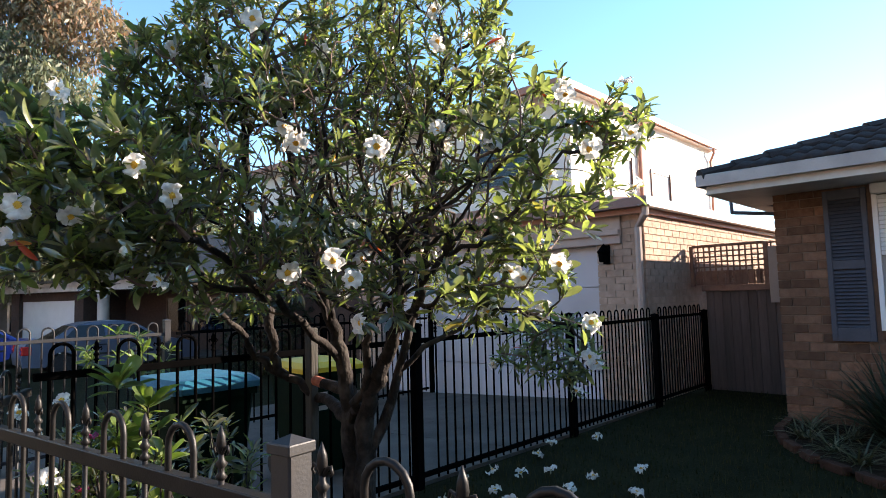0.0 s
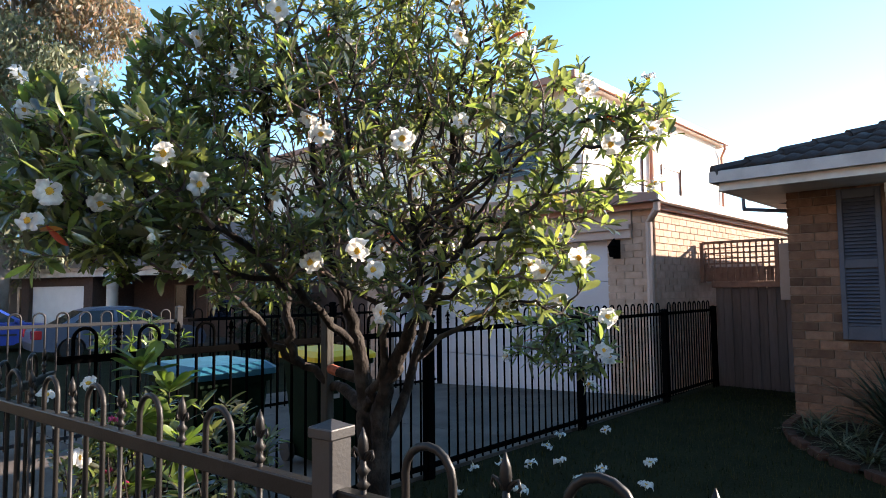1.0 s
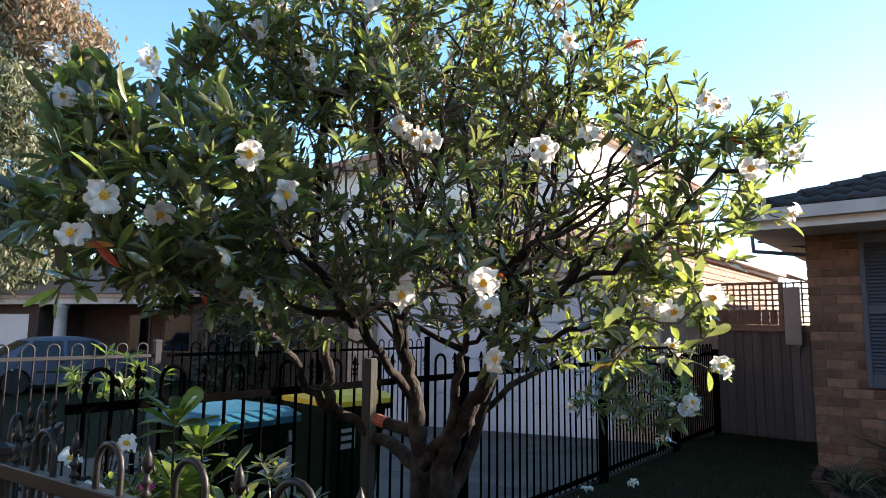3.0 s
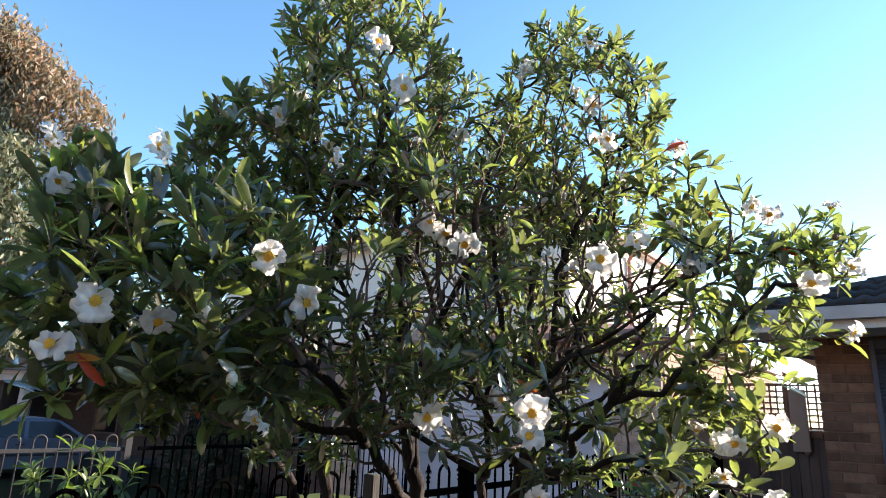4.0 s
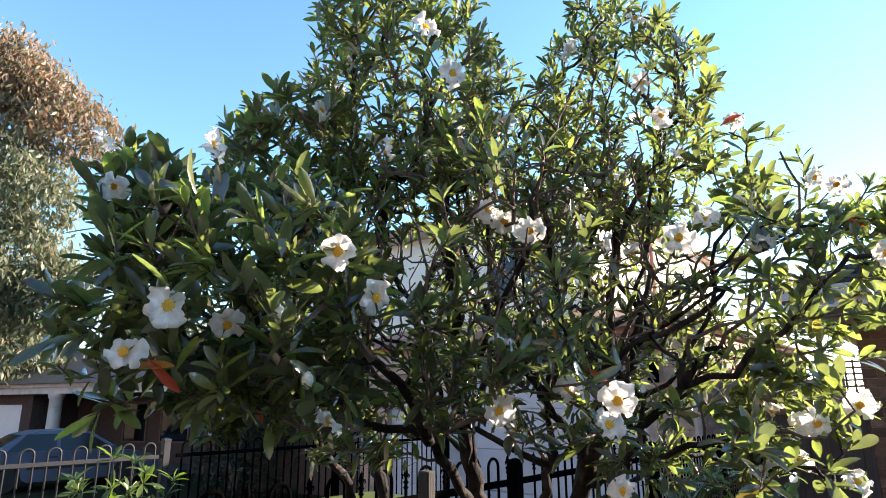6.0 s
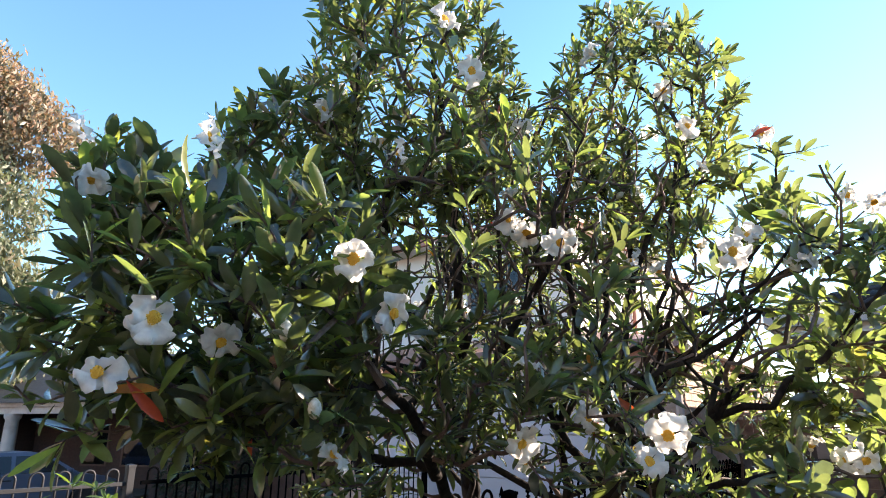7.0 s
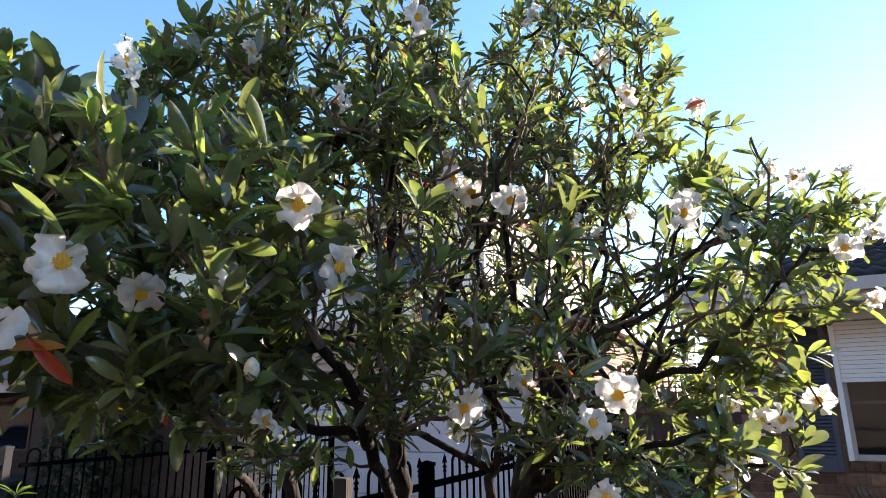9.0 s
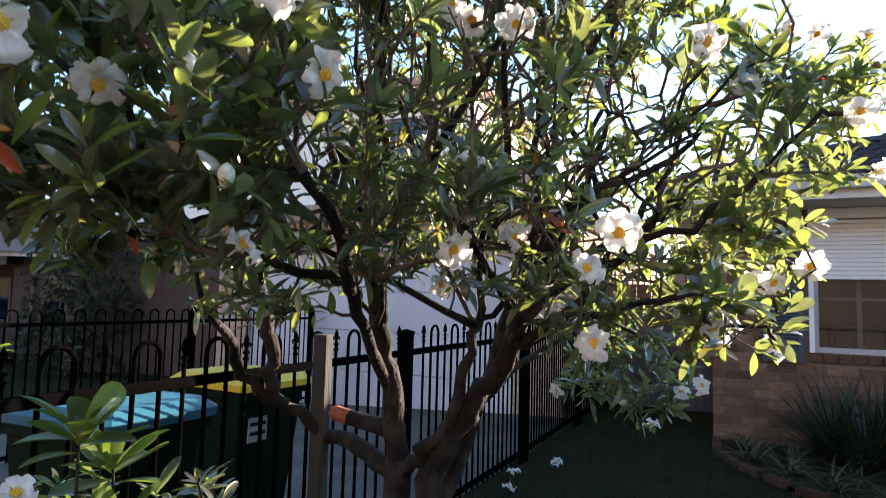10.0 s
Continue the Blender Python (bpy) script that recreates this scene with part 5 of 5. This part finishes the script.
PETALS = [petal_mesh(s) for s in range(5)]
st = Mesh()
sr = random.Random(5)
st.lathe([(0.004, 0.0), (0.0095, 0.007), (0.0108, 0.0115), (0.008, 0.0145), (0.003, 0.016)], 12)
for _ in range(110):
    a, q = sr.uniform(0, 6.28), sr.uniform(0, 1) ** 0.5
    rr, hh = 0.0128 * q, 0.013 + 0.005 * (1 - q) + sr.uniform(-0.001, 0.002)
    x, y = math.cos(a) * rr, math.sin(a) * rr
    st.tube([(x * 0.4, y * 0.4, 0.002), (x, y, hh)], [0.0005, 0.0005], 3, cap=False)
    st.box(x - 0.0012, y - 0.0012, hh - 0.0012, x + 0.0012, y + 0.0012, hh + 0.0012)
STAMENS = st.data("flower_centre", M_STAMEN)
CALYX = Mesh().tube([(0, 0, -0.03), (0, 0, -0.008)], [0.0018, 0.0024], 6).lathe([(0.003, -0.010), (0.0075, -0.006), (0.009, 0.0), (0.006, 0.003)], 8).data("flower", M_BUD)


def flower_parts(fl, rs, openness=1.0):
    n = rs.choice([5, 5, 5, 6])
    tw = rs.rand() * 6.28
    for k in range(n):
        a = tw + k * 2 * math.pi / n + rs.normal(0, 0.12)
        tilt = -(0.95 - 0.75 * openness) - rs.uniform(-0.42, 0.48)
        s = rs.uniform(0.80, 1.26)
        part("petal", PETALS[rs.randint(5)], M_PETAL, fl, at=Matrix.Rotation(a, 4, "Z") @ Matrix.Rotation(tilt, 4, "Y") @ Matrix.Translation((0, 0, 0.0015 * (k % 2))) @ Matrix.Scale(s, 4))
    part("flower_centre", STAMENS, M_STAMEN, fl, "thick ring of yellow stamens")


def flower(at, face, rs, size=1.0, openness=1.0, on=None):
    fl = part("flower", CALYX, M_BUD, on or tree, "open white flower with yellow stamens")
    q = Vector(face).to_track_quat("Z", "Y")
    fl.matrix_local = Matrix.Translation(at) @ q.to_matrix().to_4x4() @ Matrix.Scale(size, 4)
    flower_parts(fl, rs, openness)


fl_rng = np.random.RandomState(3)
for x, y, z, o in BLOOMS:
    toward = np.array((-0.95, -0.1, 1.36)) - np.array((x, y, z))
    toward /= np.linalg.norm(toward)
    face = toward + fl_rng.normal(0, 0.30, 3) if o else toward * 0.35 + fl_rng.normal(0, 0.45, 3) + np.array((0.2, 0.0, 0.35))
    flower((x, y, z), face, fl_rng, fl_rng.uniform(0.78, 0.96), 1.0 if o else fl_rng.uniform(0.45, 0.95))
outer = [e for e, kind_of in ends if kind_of == 0]
taken = [np.array(b[:3]) for b in BLOOMS]
made = 0
for e in fl_rng.permutation(outer):
    p = pos[e]
    if made >= 85:
        break
    inside = min(math.sqrt(((p[0] - c[0]) / c[3]) ** 2 + ((p[1] - c[1]) / c[4]) ** 2 + ((p[2] - c[2]) / c[5]) ** 2) for c in CROWN)
    if inside < 0.62 or min(np.linalg.norm(p - t) for t in taken) < 0.16 or (p[1] < 0.95 and p[2] > 1.45):
        continue
    taken.append(p)
    ax = p - pos[par[e]]
    flower(p + ax / (np.linalg.norm(ax) + 1e-6) * 0.03, ax / (np.linalg.norm(ax) + 1e-6) + np.array((0.25, -0.25, 0.3)) + fl_rng.normal(0, 0.4, 3), fl_rng, fl_rng.uniform(0.70, 0.88), fl_rng.uniform(0.2, 0.95))
    made += 1
BUD = Mesh().lathe([(0.002, -0.012), (0.006, -0.009), (0.0095, 0.0), (0.0085, 0.008), (0.004, 0.014), (0.001, 0.016)], 9).data("bud", M_BUD, True)
for e in fl_rng.choice(outer, 110, False):
    ax = pos[e] - pos[par[e]]
    part("bud", BUD, M_BUD, tree, "round cream flower bud", at=Matrix.Translation(pos[e] + ax / (np.linalg.norm(ax) + 1e-6) * 0.018) @ Vector(ax).to_track_quat("Z", "Y").to_matrix().to_4x4() @ Matrix.Scale(fl_rng.uniform(0.6, 1.25), 4))
DRY = Mesh().lathe([(0.002, -0.012), (0.007, -0.006), (0.0065, 0.002), (0.009, 0.009), (0.003, 0.006)], 7).data("dried_calyx", M_DRIED)
for e in fl_rng.choice(outer, 70, False):
    part("dried_calyx", DRY, M_DRIED, tree, "dry brown spent calyx", at=Matrix.Translation(pos[e] + fl_rng.normal(0, 0.012, 3)) @ Vector(fl_rng.normal(0, 1, 3)).to_track_quat("Z", "Y").to_matrix().to_4x4() @ Matrix.Scale(fl_rng.uniform(0.7, 1.3), 4))
for b in EXTRA_BUDS:
    part("bud", BUD, M_BUD, tree, "round cream flower bud", at=Matrix.Translation(b) @ Matrix.Scale(1.4, 4))
part_stake = thing("tree_stake", "weathered grey timber stake beside the trunk", "stake", mesh=Mesh().box(-2.945, 2.012, -0.05, -2.885, 2.062, 1.15, ch=0.005), mat=M_STAKE)


# ---- shrubs, bed and lawn ----
def shrub(name, label, base, tips_at, seed, mat, size, count=(8, 12), templates=None, stem_r=0.007, side=2):
    """A leafy shrub: stems that fork to each tip, and a whorl of leaves at each."""
    sh_ = thing(name, label, "shrub", group="low shrubs")
    rs = np.random.RandomState(seed)
    stems, sp = Mesh(), []
    b = np.array(base, float)
    for t in tips_at:
        t = np.array(t, float)
        mid = b + (t - b) * 0.5 + rs.normal(0, 0.04, 3) * (1, 1, 0.3)
        foot = b + rs.normal(0, 0.04, 3) * (1, 1, 0)
        foot[2] = -0.02
        pts = [foot, foot + (mid - foot) * 0.5 + rs.normal(0, 0.015, 3), mid, mid + (t - mid) * 0.6 + rs.normal(0, 0.012, 3), t]
        stems.tube(pts, [stem_r * 1.2, stem_r, stem_r * 0.8, stem_r * 0.6, stem_r * 0.4], 6)
        sp.append((t, t - mid + np.array((0, 0, 0.2))))
        for q in range(side):
            u = rs.uniform(0.35, 0.85)
            sp.append((mid + (t - mid) * u, rs.normal(0, 1, 3) + np.array((0, 0, 0.5))))
    part("stem", stems, M_BARK, sh_, kind="stuff")
    o, fr_, ln_ = leaves_at(sp, rs, count, size, (58, 98), 0.04)
    part("foliage", leaf_cloud(o, fr_, ln_, rs, templates or TEMPL), mat, sh_, smooth=True, kind="stuff")
    return sh_


WIDE = [leaf_template(0.10, 0.12, 0.195, 1), leaf_template(0.24, 0.16, 0.185), leaf_template(-0.05, 0.10, 0.200, 1)]
M_YOUNG = leaf_mat("young_leaf", [(0.0, (0.042, 0.070, 0.022)), (0.6, (0.075, 0.115, 0.030)), (1.0, (0.12, 0.165, 0.042))], (2.6, 2.8, 1.2), rough=0.32, share=0.35, spec=0.6)
shrub("shrub", "young broad-leaved shrub with upright glossy rosettes by the corner", (-2.72, 1.02, 0), [(-2.745, 0.97, 0.99), (-2.86, 1.14, 0.87), (-2.95, 1.12, 0.72), (-2.62, 1.10, 0.68), (-2.98, 0.95, 0.70), (-2.72, 0.86, 0.66)], 21, M_YOUNG, (0.10, 0.15), (14, 18), WIDE, side=1)
blossom_shrub = shrub("shrub", "low mixed shrub with white blossoms behind the front fence", (-2.35, 0.75, 0), [(-2.49, 0.7, 0.82), (-2.45, 0.62, 0.71), (-2.25, 0.7, 0.62), (-2.6, 0.62, 0.74), (-2.1, 0.75, 0.53), (-2.4, 0.85, 0.52), (-2.75, 0.86, 0.77), (-2.15, 0.62, 0.67)], 22, M_LEAF, (0.05, 0.085))
lrs = np.random.RandomState(5)
for p in ((-2.60, 0.60, 0.93), (-2.49, 0.70, 0.97), (-2.46, 0.60, 0.86), (-2.14, 0.58, 0.80)):
    flower(p, np.array((0.55, -0.45, 0.5)) + lrs.normal(0, 0.25, 3), lrs, 0.7, lrs.uniform(0.5, 0.9), blossom_shrub)
shrub("shrub", "low dark leafy shrub at the foot of the tree", (-1.85, 0.95, 0), [(-1.75, 0.85, 0.6), (-1.95, 0.8, 0.7), (-1.65, 0.95, 0.5), (-2.0, 1.0, 0.62), (-1.8, 1.1, 0.5), (-2.1, 0.9, 0.74)], 23, M_LEAF, (0.05, 0.08))
shrub("shrub", "dark leafy shrub under the tree before the side fence", (-2.80, 1.50, 0), [(-2.85, 1.4, 0.77), (-2.72, 1.35, 0.74), (-2.95, 1.55, 0.71), (-2.65, 1.5, 0.6), (-2.9, 1.3, 0.76), (-2.78, 1.6, 0.59), (-2.6, 1.35, 0.46), (-2.98, 1.36, 0.59), (-2.5, 1.3, 0.5), (-2.85, 1.25, 0.5), (-2.95, 1.45, 0.42), (-2.7, 1.3, 0.38)], 27, M_LEAF, (0.07, 0.12))
shrub("shrub", "leafy shrub with grey-green tips against the side fence", (-2.92, 0.72, 0), [(-2.95, 0.86, 0.79), (-3.0, 0.86, 0.76), (-3.0, 1.1, 0.82), (-2.98, 1.2, 0.79), (-2.95, 0.98, 0.83), (-2.85, 0.86, 0.71), (-3.02, 0.86, 0.62), (-2.9, 0.86, 0.57), (-2.98, 0.86, 0.52), (-2.8, 0.86, 0.6)], 28, M_LEAF, (0.06, 0.10))
shrub("shrub", "straggly shrub with pale yellow-green shoots by the driveway fence", (-6.4, 2.3, -0.17), [(-6.45, 2.25, 1.05), (-6.2, 2.4, 0.95), (-6.5, 2.0, 0.9), (-6.3, 2.7, 0.85), (-6.6, 2.5, 1.0)], 24, M_YOUNG, (0.10, 0.17))
pk = thing("pink_bloom_shrub", "small shrub with dark pink blooms by the fence", "shrub", group="low shrubs")
prs = np.random.RandomState(9)
pst = Mesh()
psp = []
for k in range(7):
    t = np.array((-2.62 + prs.uniform(-0.15, 0.15), 0.95 + prs.uniform(-0.15, 0.15), prs.uniform(0.5, 0.82)))
    pst.tube([(-2.62, 0.95, -0.02), (t[0] * 0.5 - 1.31, t[1] * 0.5 + 0.475, t[2] * 0.55), t], [0.006, 0.005, 0.003], 5)
    psp.append((t, np.array((0, 0, 1.0))))
part("stem", pst, M_BARK, pk, kind="stuff")
o_, f_, l_ = leaves_at(psp, prs, (6, 9), (0.05, 0.08))
part("foliage", leaf_cloud(o_, f_, l_, prs, TEMPL), M_LEAF, pk, smooth=True, kind="stuff")
pp = []
for s in range(2):
    me = PETALS[s].copy()
    me.materials.clear()
    me.materials.append(M_PINK)
    pp.append(me)
for t, _ in psp[:4]:
    for k in range(5):
        part("petal", pp[k % 2], M_PINK, pk, at=Matrix.Translation(t + np.array((0, 0, 0.01))) @ Matrix.Rotation(k * 1.256, 4, "Z") @ Matrix.Rotation(-0.5, 4, "Y") @ Matrix.Scale(0.7, 4))

bed_m = Mesh()
outline = [(-1.75, 6.74), (-1.72, 6.2), (-1.55, 5.75), (-1.2, 5.25), (-0.7, 4.85), (0.2, 4.6), (1.6, 4.5), (1.6, 6.74)]
bed_m.add([(x, y, 0.03) for x, y in outline], [tuple(range(len(outline)))])
bed = thing("garden_bed", "dark mulched garden bed against the house wall", "garden bed", kind="structure", mesh=bed_m, mat=M_BED)
edge_me = Mesh().box(-0.11, -0.038, 0, 0.11, 0.038, 0.06, ch=0.006).data("edging_brick", M_EDGE)
edge = thing("bed_edging", "curved row of red-brown edging bricks round the bed", "edging")
for i in range(6):
    p0, p1 = Vector(outline[i]), Vector(outline[i + 1])
    n = max(1, int((p1 - p0).length / 0.235))
    for k in range(n):
        q = p0.lerp(p1, (k + 0.5) / n)
        part("brick", edge_me, M_EDGE, edge, at=Matrix.Translation((q.x, q.y, 0.0)) @ Matrix.Rotation(math.atan2(p1.y - p0.y, p1.x - p0.x) + rng.uniform(-0.05, 0.05), 4, "Z"))


def blades(name, label, at, n, length, width, mat, seed, upright=0.6, group=""):
    """A clump of arching strap leaves."""
    rs = random.Random(seed)
    m = Mesh()
    for _ in range(n):
        a, L_, e = rs.uniform(0, 6.28), length * rs.uniform(0.6, 1.15), rs.uniform(upright - 0.35, upright + 0.3)
        dx, dy, w_ = math.cos(a), math.sin(a), width * rs.uniform(0.7, 1.2)
        x0, y0 = rs.uniform(-0.05, 0.05), rs.uniform(-0.05, 0.05)
        nb = len(m.v)
        for k in range(5):
            u = k / 4
            out = L_ * u * math.cos(e) * (1 + 0.2 * u)
            z = L_ * (u * math.sin(e) - 0.55 * u * u * math.cos(e))
            ww = w_ * (1 - u ** 2.2) + 0.0006
            m.v += [(x0 + dx * out - dy * ww, y0 + dy * out + dx * ww, max(0.0, z)), (x0 + dx * out, y0 + dy * out, max(0.0, z) - ww * 0.35), (x0 + dx * out + dy * ww, y0 + dy * out - dx * ww, max(0.0, z))]
            if k:
                b0 = nb + 3 * k
                m.f += [(b0 - 3, b0 - 2, b0 + 1, b0), (b0 - 2, b0 - 1, b0 + 2, b0 + 1)]
    return thing(name, label, "plant", at=at, group=group, mesh=m, mat=mat)


k = 0
for x, y in ((-1.45, 6.0), (-1.2, 5.65), (-0.95, 5.35), (-1.15, 6.15), (-0.6, 5.15), (-0.75, 5.75), (-0.35, 5.5), (-0.1, 5.0), (-1.5, 6.4), (0.3, 5.2)):
    k += 1
    blades("strap_plant", "grey-green arching strap-leaved clump in the bed", (x, y, 0.02), 46, 0.36, 0.007, M_STRAP, 100 + k, 0.75, "strap plants in the bed")
for x, y in ((-0.85, 6.2), (-0.45, 6.3), (-0.1, 6.0), (-0.65, 5.95), (-0.25, 6.45)):
    k += 1
    blades("spiky_plant", "dark upright spiky plant below the window", (x, y, 0.02), 130, 0.92, 0.012, M_SPIKE, 100 + k, 1.05, "spiky plants below the window")

frs = np.random.RandomState(31)
for x, y in ((-2.72, 3.62), (-2.57, 3.82), (-2.29, 3.92), (-2.08, 4.21), (-2.2, 3.5), (-1.85, 3.7), (-2.62, 3.2), (-2.9, 4.2), (-2.75, 2.9), (-1.6, 3.1), (-2.4, 3.1), (-2.95, 3.6), (-2.8, 4.9), (-3.0, 3.35), (-3.0, 4.5)):
    ff = new("fallen_flower", CALYX)
    tagged(ff, "fallen white flower lying on the lawn", "flower", group="fallen flowers")
    flat = frs.rand() < 0.5
    ff.matrix_world = Matrix.Translation((x + frs.uniform(-0.04, 0.04), y, 0.052)) @ Matrix.Rotation(frs.rand() * 6.28, 4, "Z") @ Matrix.Rotation(frs.uniform(-0.4, 0.4) if flat else 2.6, 4, "X")
    flower_parts(ff, frs, 0.9)


# ---- wheelie bins on the drive ----
def wheelie_bin(label, at, yaw, lid_mat, lid_label, plate=False):
    b = thing("wheelie_bin", label, "bin", at=at, group="wheelie bins")
    b.rotation_euler.z = yaw
    b.scale = (0.86, 0.86, 0.86)
    body = Mesh()
    ring = lambda hx, hy, z: [(-hx, -hy + 0.04, z), (-hx + 0.04, -hy, z), (hx - 0.04, -hy, z), (hx, -hy + 0.04, z), (hx, hy - 0.04, z), (hx - 0.04, hy, z), (-hx + 0.04, hy, z), (-hx, hy - 0.04, z)]
    v = ring(0.22, 0.25, 0.06) + ring(0.28, 0.33, 0.90) + ring(0.31, 0.36, 0.90) + ring(0.31, 0.36, 0.96)
    f = [tuple(range(7, -1, -1)), tuple(range(24, 32))] + [(r_ * 8 + i, r_ * 8 + (i + 1) % 8, r_ * 8 + 8 + (i + 1) % 8, r_ * 8 + 8 + i) for r_ in range(3) for i in range(8)]
    part("body", body.add(v, f), M_BIN, b)
    lid = Mesh()
    v = ring(0.325, 0.38, 0.95) + ring(0.325, 0.38, 0.99) + ring(0.27, 0.32, 1.035) + ring(0.12, 0.16, 1.05)
    part("lid", lid.add(v, f), lid_mat, b, lid_label)
    part("handle", Mesh().tube([(-0.26, 0.36, 0.93), (-0.26, 0.43, 0.95), (0.26, 0.43, 0.95), (0.26, 0.36, 0.93)], 0.016, 7), M_BIN, b)
    for s in (-1, 1):
        part("wheel", Mesh().lathe([(0.03, -0.03), (0.095, -0.028), (0.10, 0.0), (0.095, 0.028), (0.03, 0.03)], 16, Matrix.Translation((s * 0.27, 0.24, 0.10)) @ Matrix.Rotation(radians(90), 4, "Y")), M_RUBBER, b, "black wheel")
    if plate:
        pl = part("number_label", Mesh().box(-0.22, -0.318, 0.62, -0.06, -0.31, 0.84), M_BEIGE, b, "white sticker with dark bars")
        for z0, z1 in ((0.66, 0.685), (0.72, 0.745), (0.78, 0.805)):
            part("bar", Mesh().box(-0.205, -0.322, z0, -0.075, -0.319, z1), M_BIN, pl)
    return b


wheelie_bin("dark green wheelie bin with a blue lid behind the fence", (-3.75, 1.77, -0.02), radians(92), M_LIDB, "teal blue lid")
wheelie_bin("dark green wheelie bin with a yellow lid behind the fence", (-4.18, 2.94, -0.05), radians(86), M_LIDY, "yellow lid", True)


# ---- gum trees in the distance ----
def gum_tree(label, at, height, clumps, seed, n, leaf=0.26, rusty=12.0):
    t = thing("gum_tree", label, "tree", at=at, group="distant gum trees")
    rs = np.random.RandomState(seed)
    wood_ = Mesh().tube([(0, 0, -0.2), (0.2, 0.1, height * 0.3), (-0.1, 0.3, height * 0.6), (0.1, 0.1, height * 0.92)], [height * 0.022, height * 0.017, height * 0.011, 0.03], 10)
    crowns = {False: ([], []), True: ([], [])}
    for cx, cy, cz, cr, ch in clumps:
        s = np.array((0.05, 0.2, min(cz * 0.7, height * 0.55)))
        c = np.array((cx, cy, cz))
        wood_.tube([s, s + (c - s) * 0.5 + (0, 0, 0.4), c, c + (c - s) * 0.12], [height * 0.009, height * 0.006, height * 0.003, 0.02], 6)
        vs, fs = crowns[cz > rusty]
        for _ in range(n):
            # hanging tufts
            tv = rs.normal(0, 1, 3)
            tv *= (0.35 + 0.7 * rs.rand() ** 0.5) / np.linalg.norm(tv)
            p = c + tv * (cr, cr, ch)
            for _ in range(7):
                q = p + rs.normal(0, 0.22, 3)
                dv = np.array((rs.normal(0, 0.5), rs.normal(0, 0.5), -0.8 + rs.normal(0, 0.4)))
                dv /= np.linalg.norm(dv)
                sd = np.cross(dv, rs.normal(0, 1, 3))
                sd /= np.linalg.norm(sd) + 1e-6
                L_ = leaf * rs.uniform(0.6, 1.3)
                b0 = len(vs)
                vs += [tuple(q), tuple(q + dv * L_ * 0.5 + sd * L_ * 0.16), tuple(q + dv * L_), tuple(q + dv * L_ * 0.5 - sd * L_ * 0.16)]
                fs.append((b0, b0 + 1, b0 + 2, b0 + 3))
    part("trunk", wood_, M_GUMBARK, t, smooth=True)
    for top, (vs, fs) in crowns.items():
        if vs:
            m = Mesh()
            m.v, m.f = vs, fs
            part("crown", m, M_GUM_RUST if top else M_GUM, t, "rusty young foliage" if top else "olive grey hanging foliage", kind="stuff")
    return t


gum_tree("tall gum tree with olive and rusty foliage behind the houses", (-29.5, 5.5, -0.15), 16.0,
         [(0.6, 0.5, 15.0, 1.7, 1.6), (1.8, 2.6, 12.8, 1.9, 1.5), (0.8, 1.6, 14.2, 1.6, 1.4), (-1.5, -1.5, 12.8, 2.2, 1.8), (0.4, 0.6, 11.0, 2.2, 1.7), (2.0, 1.6, 9.6, 1.7, 1.6), (-2.0, 0.0, 9.8, 2.2, 1.8), (1.5, 1.8, 7.2, 1.8, 1.5), (-1.0, -1.8, 7.4, 2.2, 1.6), (0.6, 0.6, 5.6, 2.0, 1.3), (-3.4, -2.6, 10.6, 2.2, 2.0), (2.0, 3.0, 6.0, 1.4, 1.2), (-3.0, 1.0, 5.0, 2.6, 1.6), (-4.5, -1.5, 7.5, 2.6, 1.8), (0.5, 2.0, 3.6, 2.4, 1.2), (-4.0, 0.0, 13.0, 2.2, 2.0), (-3.0, 1.0, 3.4, 2.6, 1.3)], 41, 520, 0.31)
gum_tree("smaller dense gum tree behind the porch house", (-31.0, 14.0, -0.55), 8.0,
         [(0, 0, 6.2, 2.2, 1.6), (2.4, -0.6, 5.0, 1.8, 1.4), (-2.2, 0.4, 5.2, 2.0, 1.4), (4.2, 0.4, 4.2, 1.6, 1.1)], 43, 330, 0.28)

hedge = thing("hedge", "dark dense tall hedge between the houses", "hedge", at=(-14.0, 8.2, -0.5))
hrs = np.random.RandomState(77)
hs = [(np.array((hrs.uniform(-1.3, 1.3), hrs.uniform(-0.5, 0.9), hrs.uniform(0.1, 3.4))), hrs.normal(0, 1, 3)) for _ in range(900)]
ho, hf, hl = leaves_at(hs, hrs, (5, 7), (0.12, 0.2))
part("foliage", leaf_cloud(ho, hf, hl, hrs, TEMPL), M_HEDGE, hedge, kind="stuff")
part("trunk", Mesh().tube([(0, 0.2, -0.1), (0.05, 0.2, 1.5), (0, 0.25, 3.0)], [0.09, 0.07, 0.02], 8), M_BARK, hedge)

# ---- single bricks of the house wall, last ----
full = Mesh().box(0, -0.004, 0, 0.23, 0.02, 0.076, ch=0.003).data("brick", M_BRICK)
half_b = Mesh().box(0, -0.004, 0, 0.11, 0.02, 0.076, ch=0.003).data("brick", M_BRICK)
for j in range(26):
    z = 0.01 + j * 0.086
    under = z + 0.076 < WZ0 - 0.08
    xe = 0.75 if under else WX0 - 0.02
    x = HX
    if j % 2:
        part("brick", half_b, M_BRICK, wall, at=(x, HY - rng.uniform(0, 0.002), z))
        x += 0.12
    while x + 0.11 <= xe:
        me, w_ = (full, 0.24) if x + 0.23 <= xe else (half_b, 0.12)
        part("brick", me, M_BRICK, wall, at=(x, HY - rng.uniform(0, 0.003), z))
        x += w_
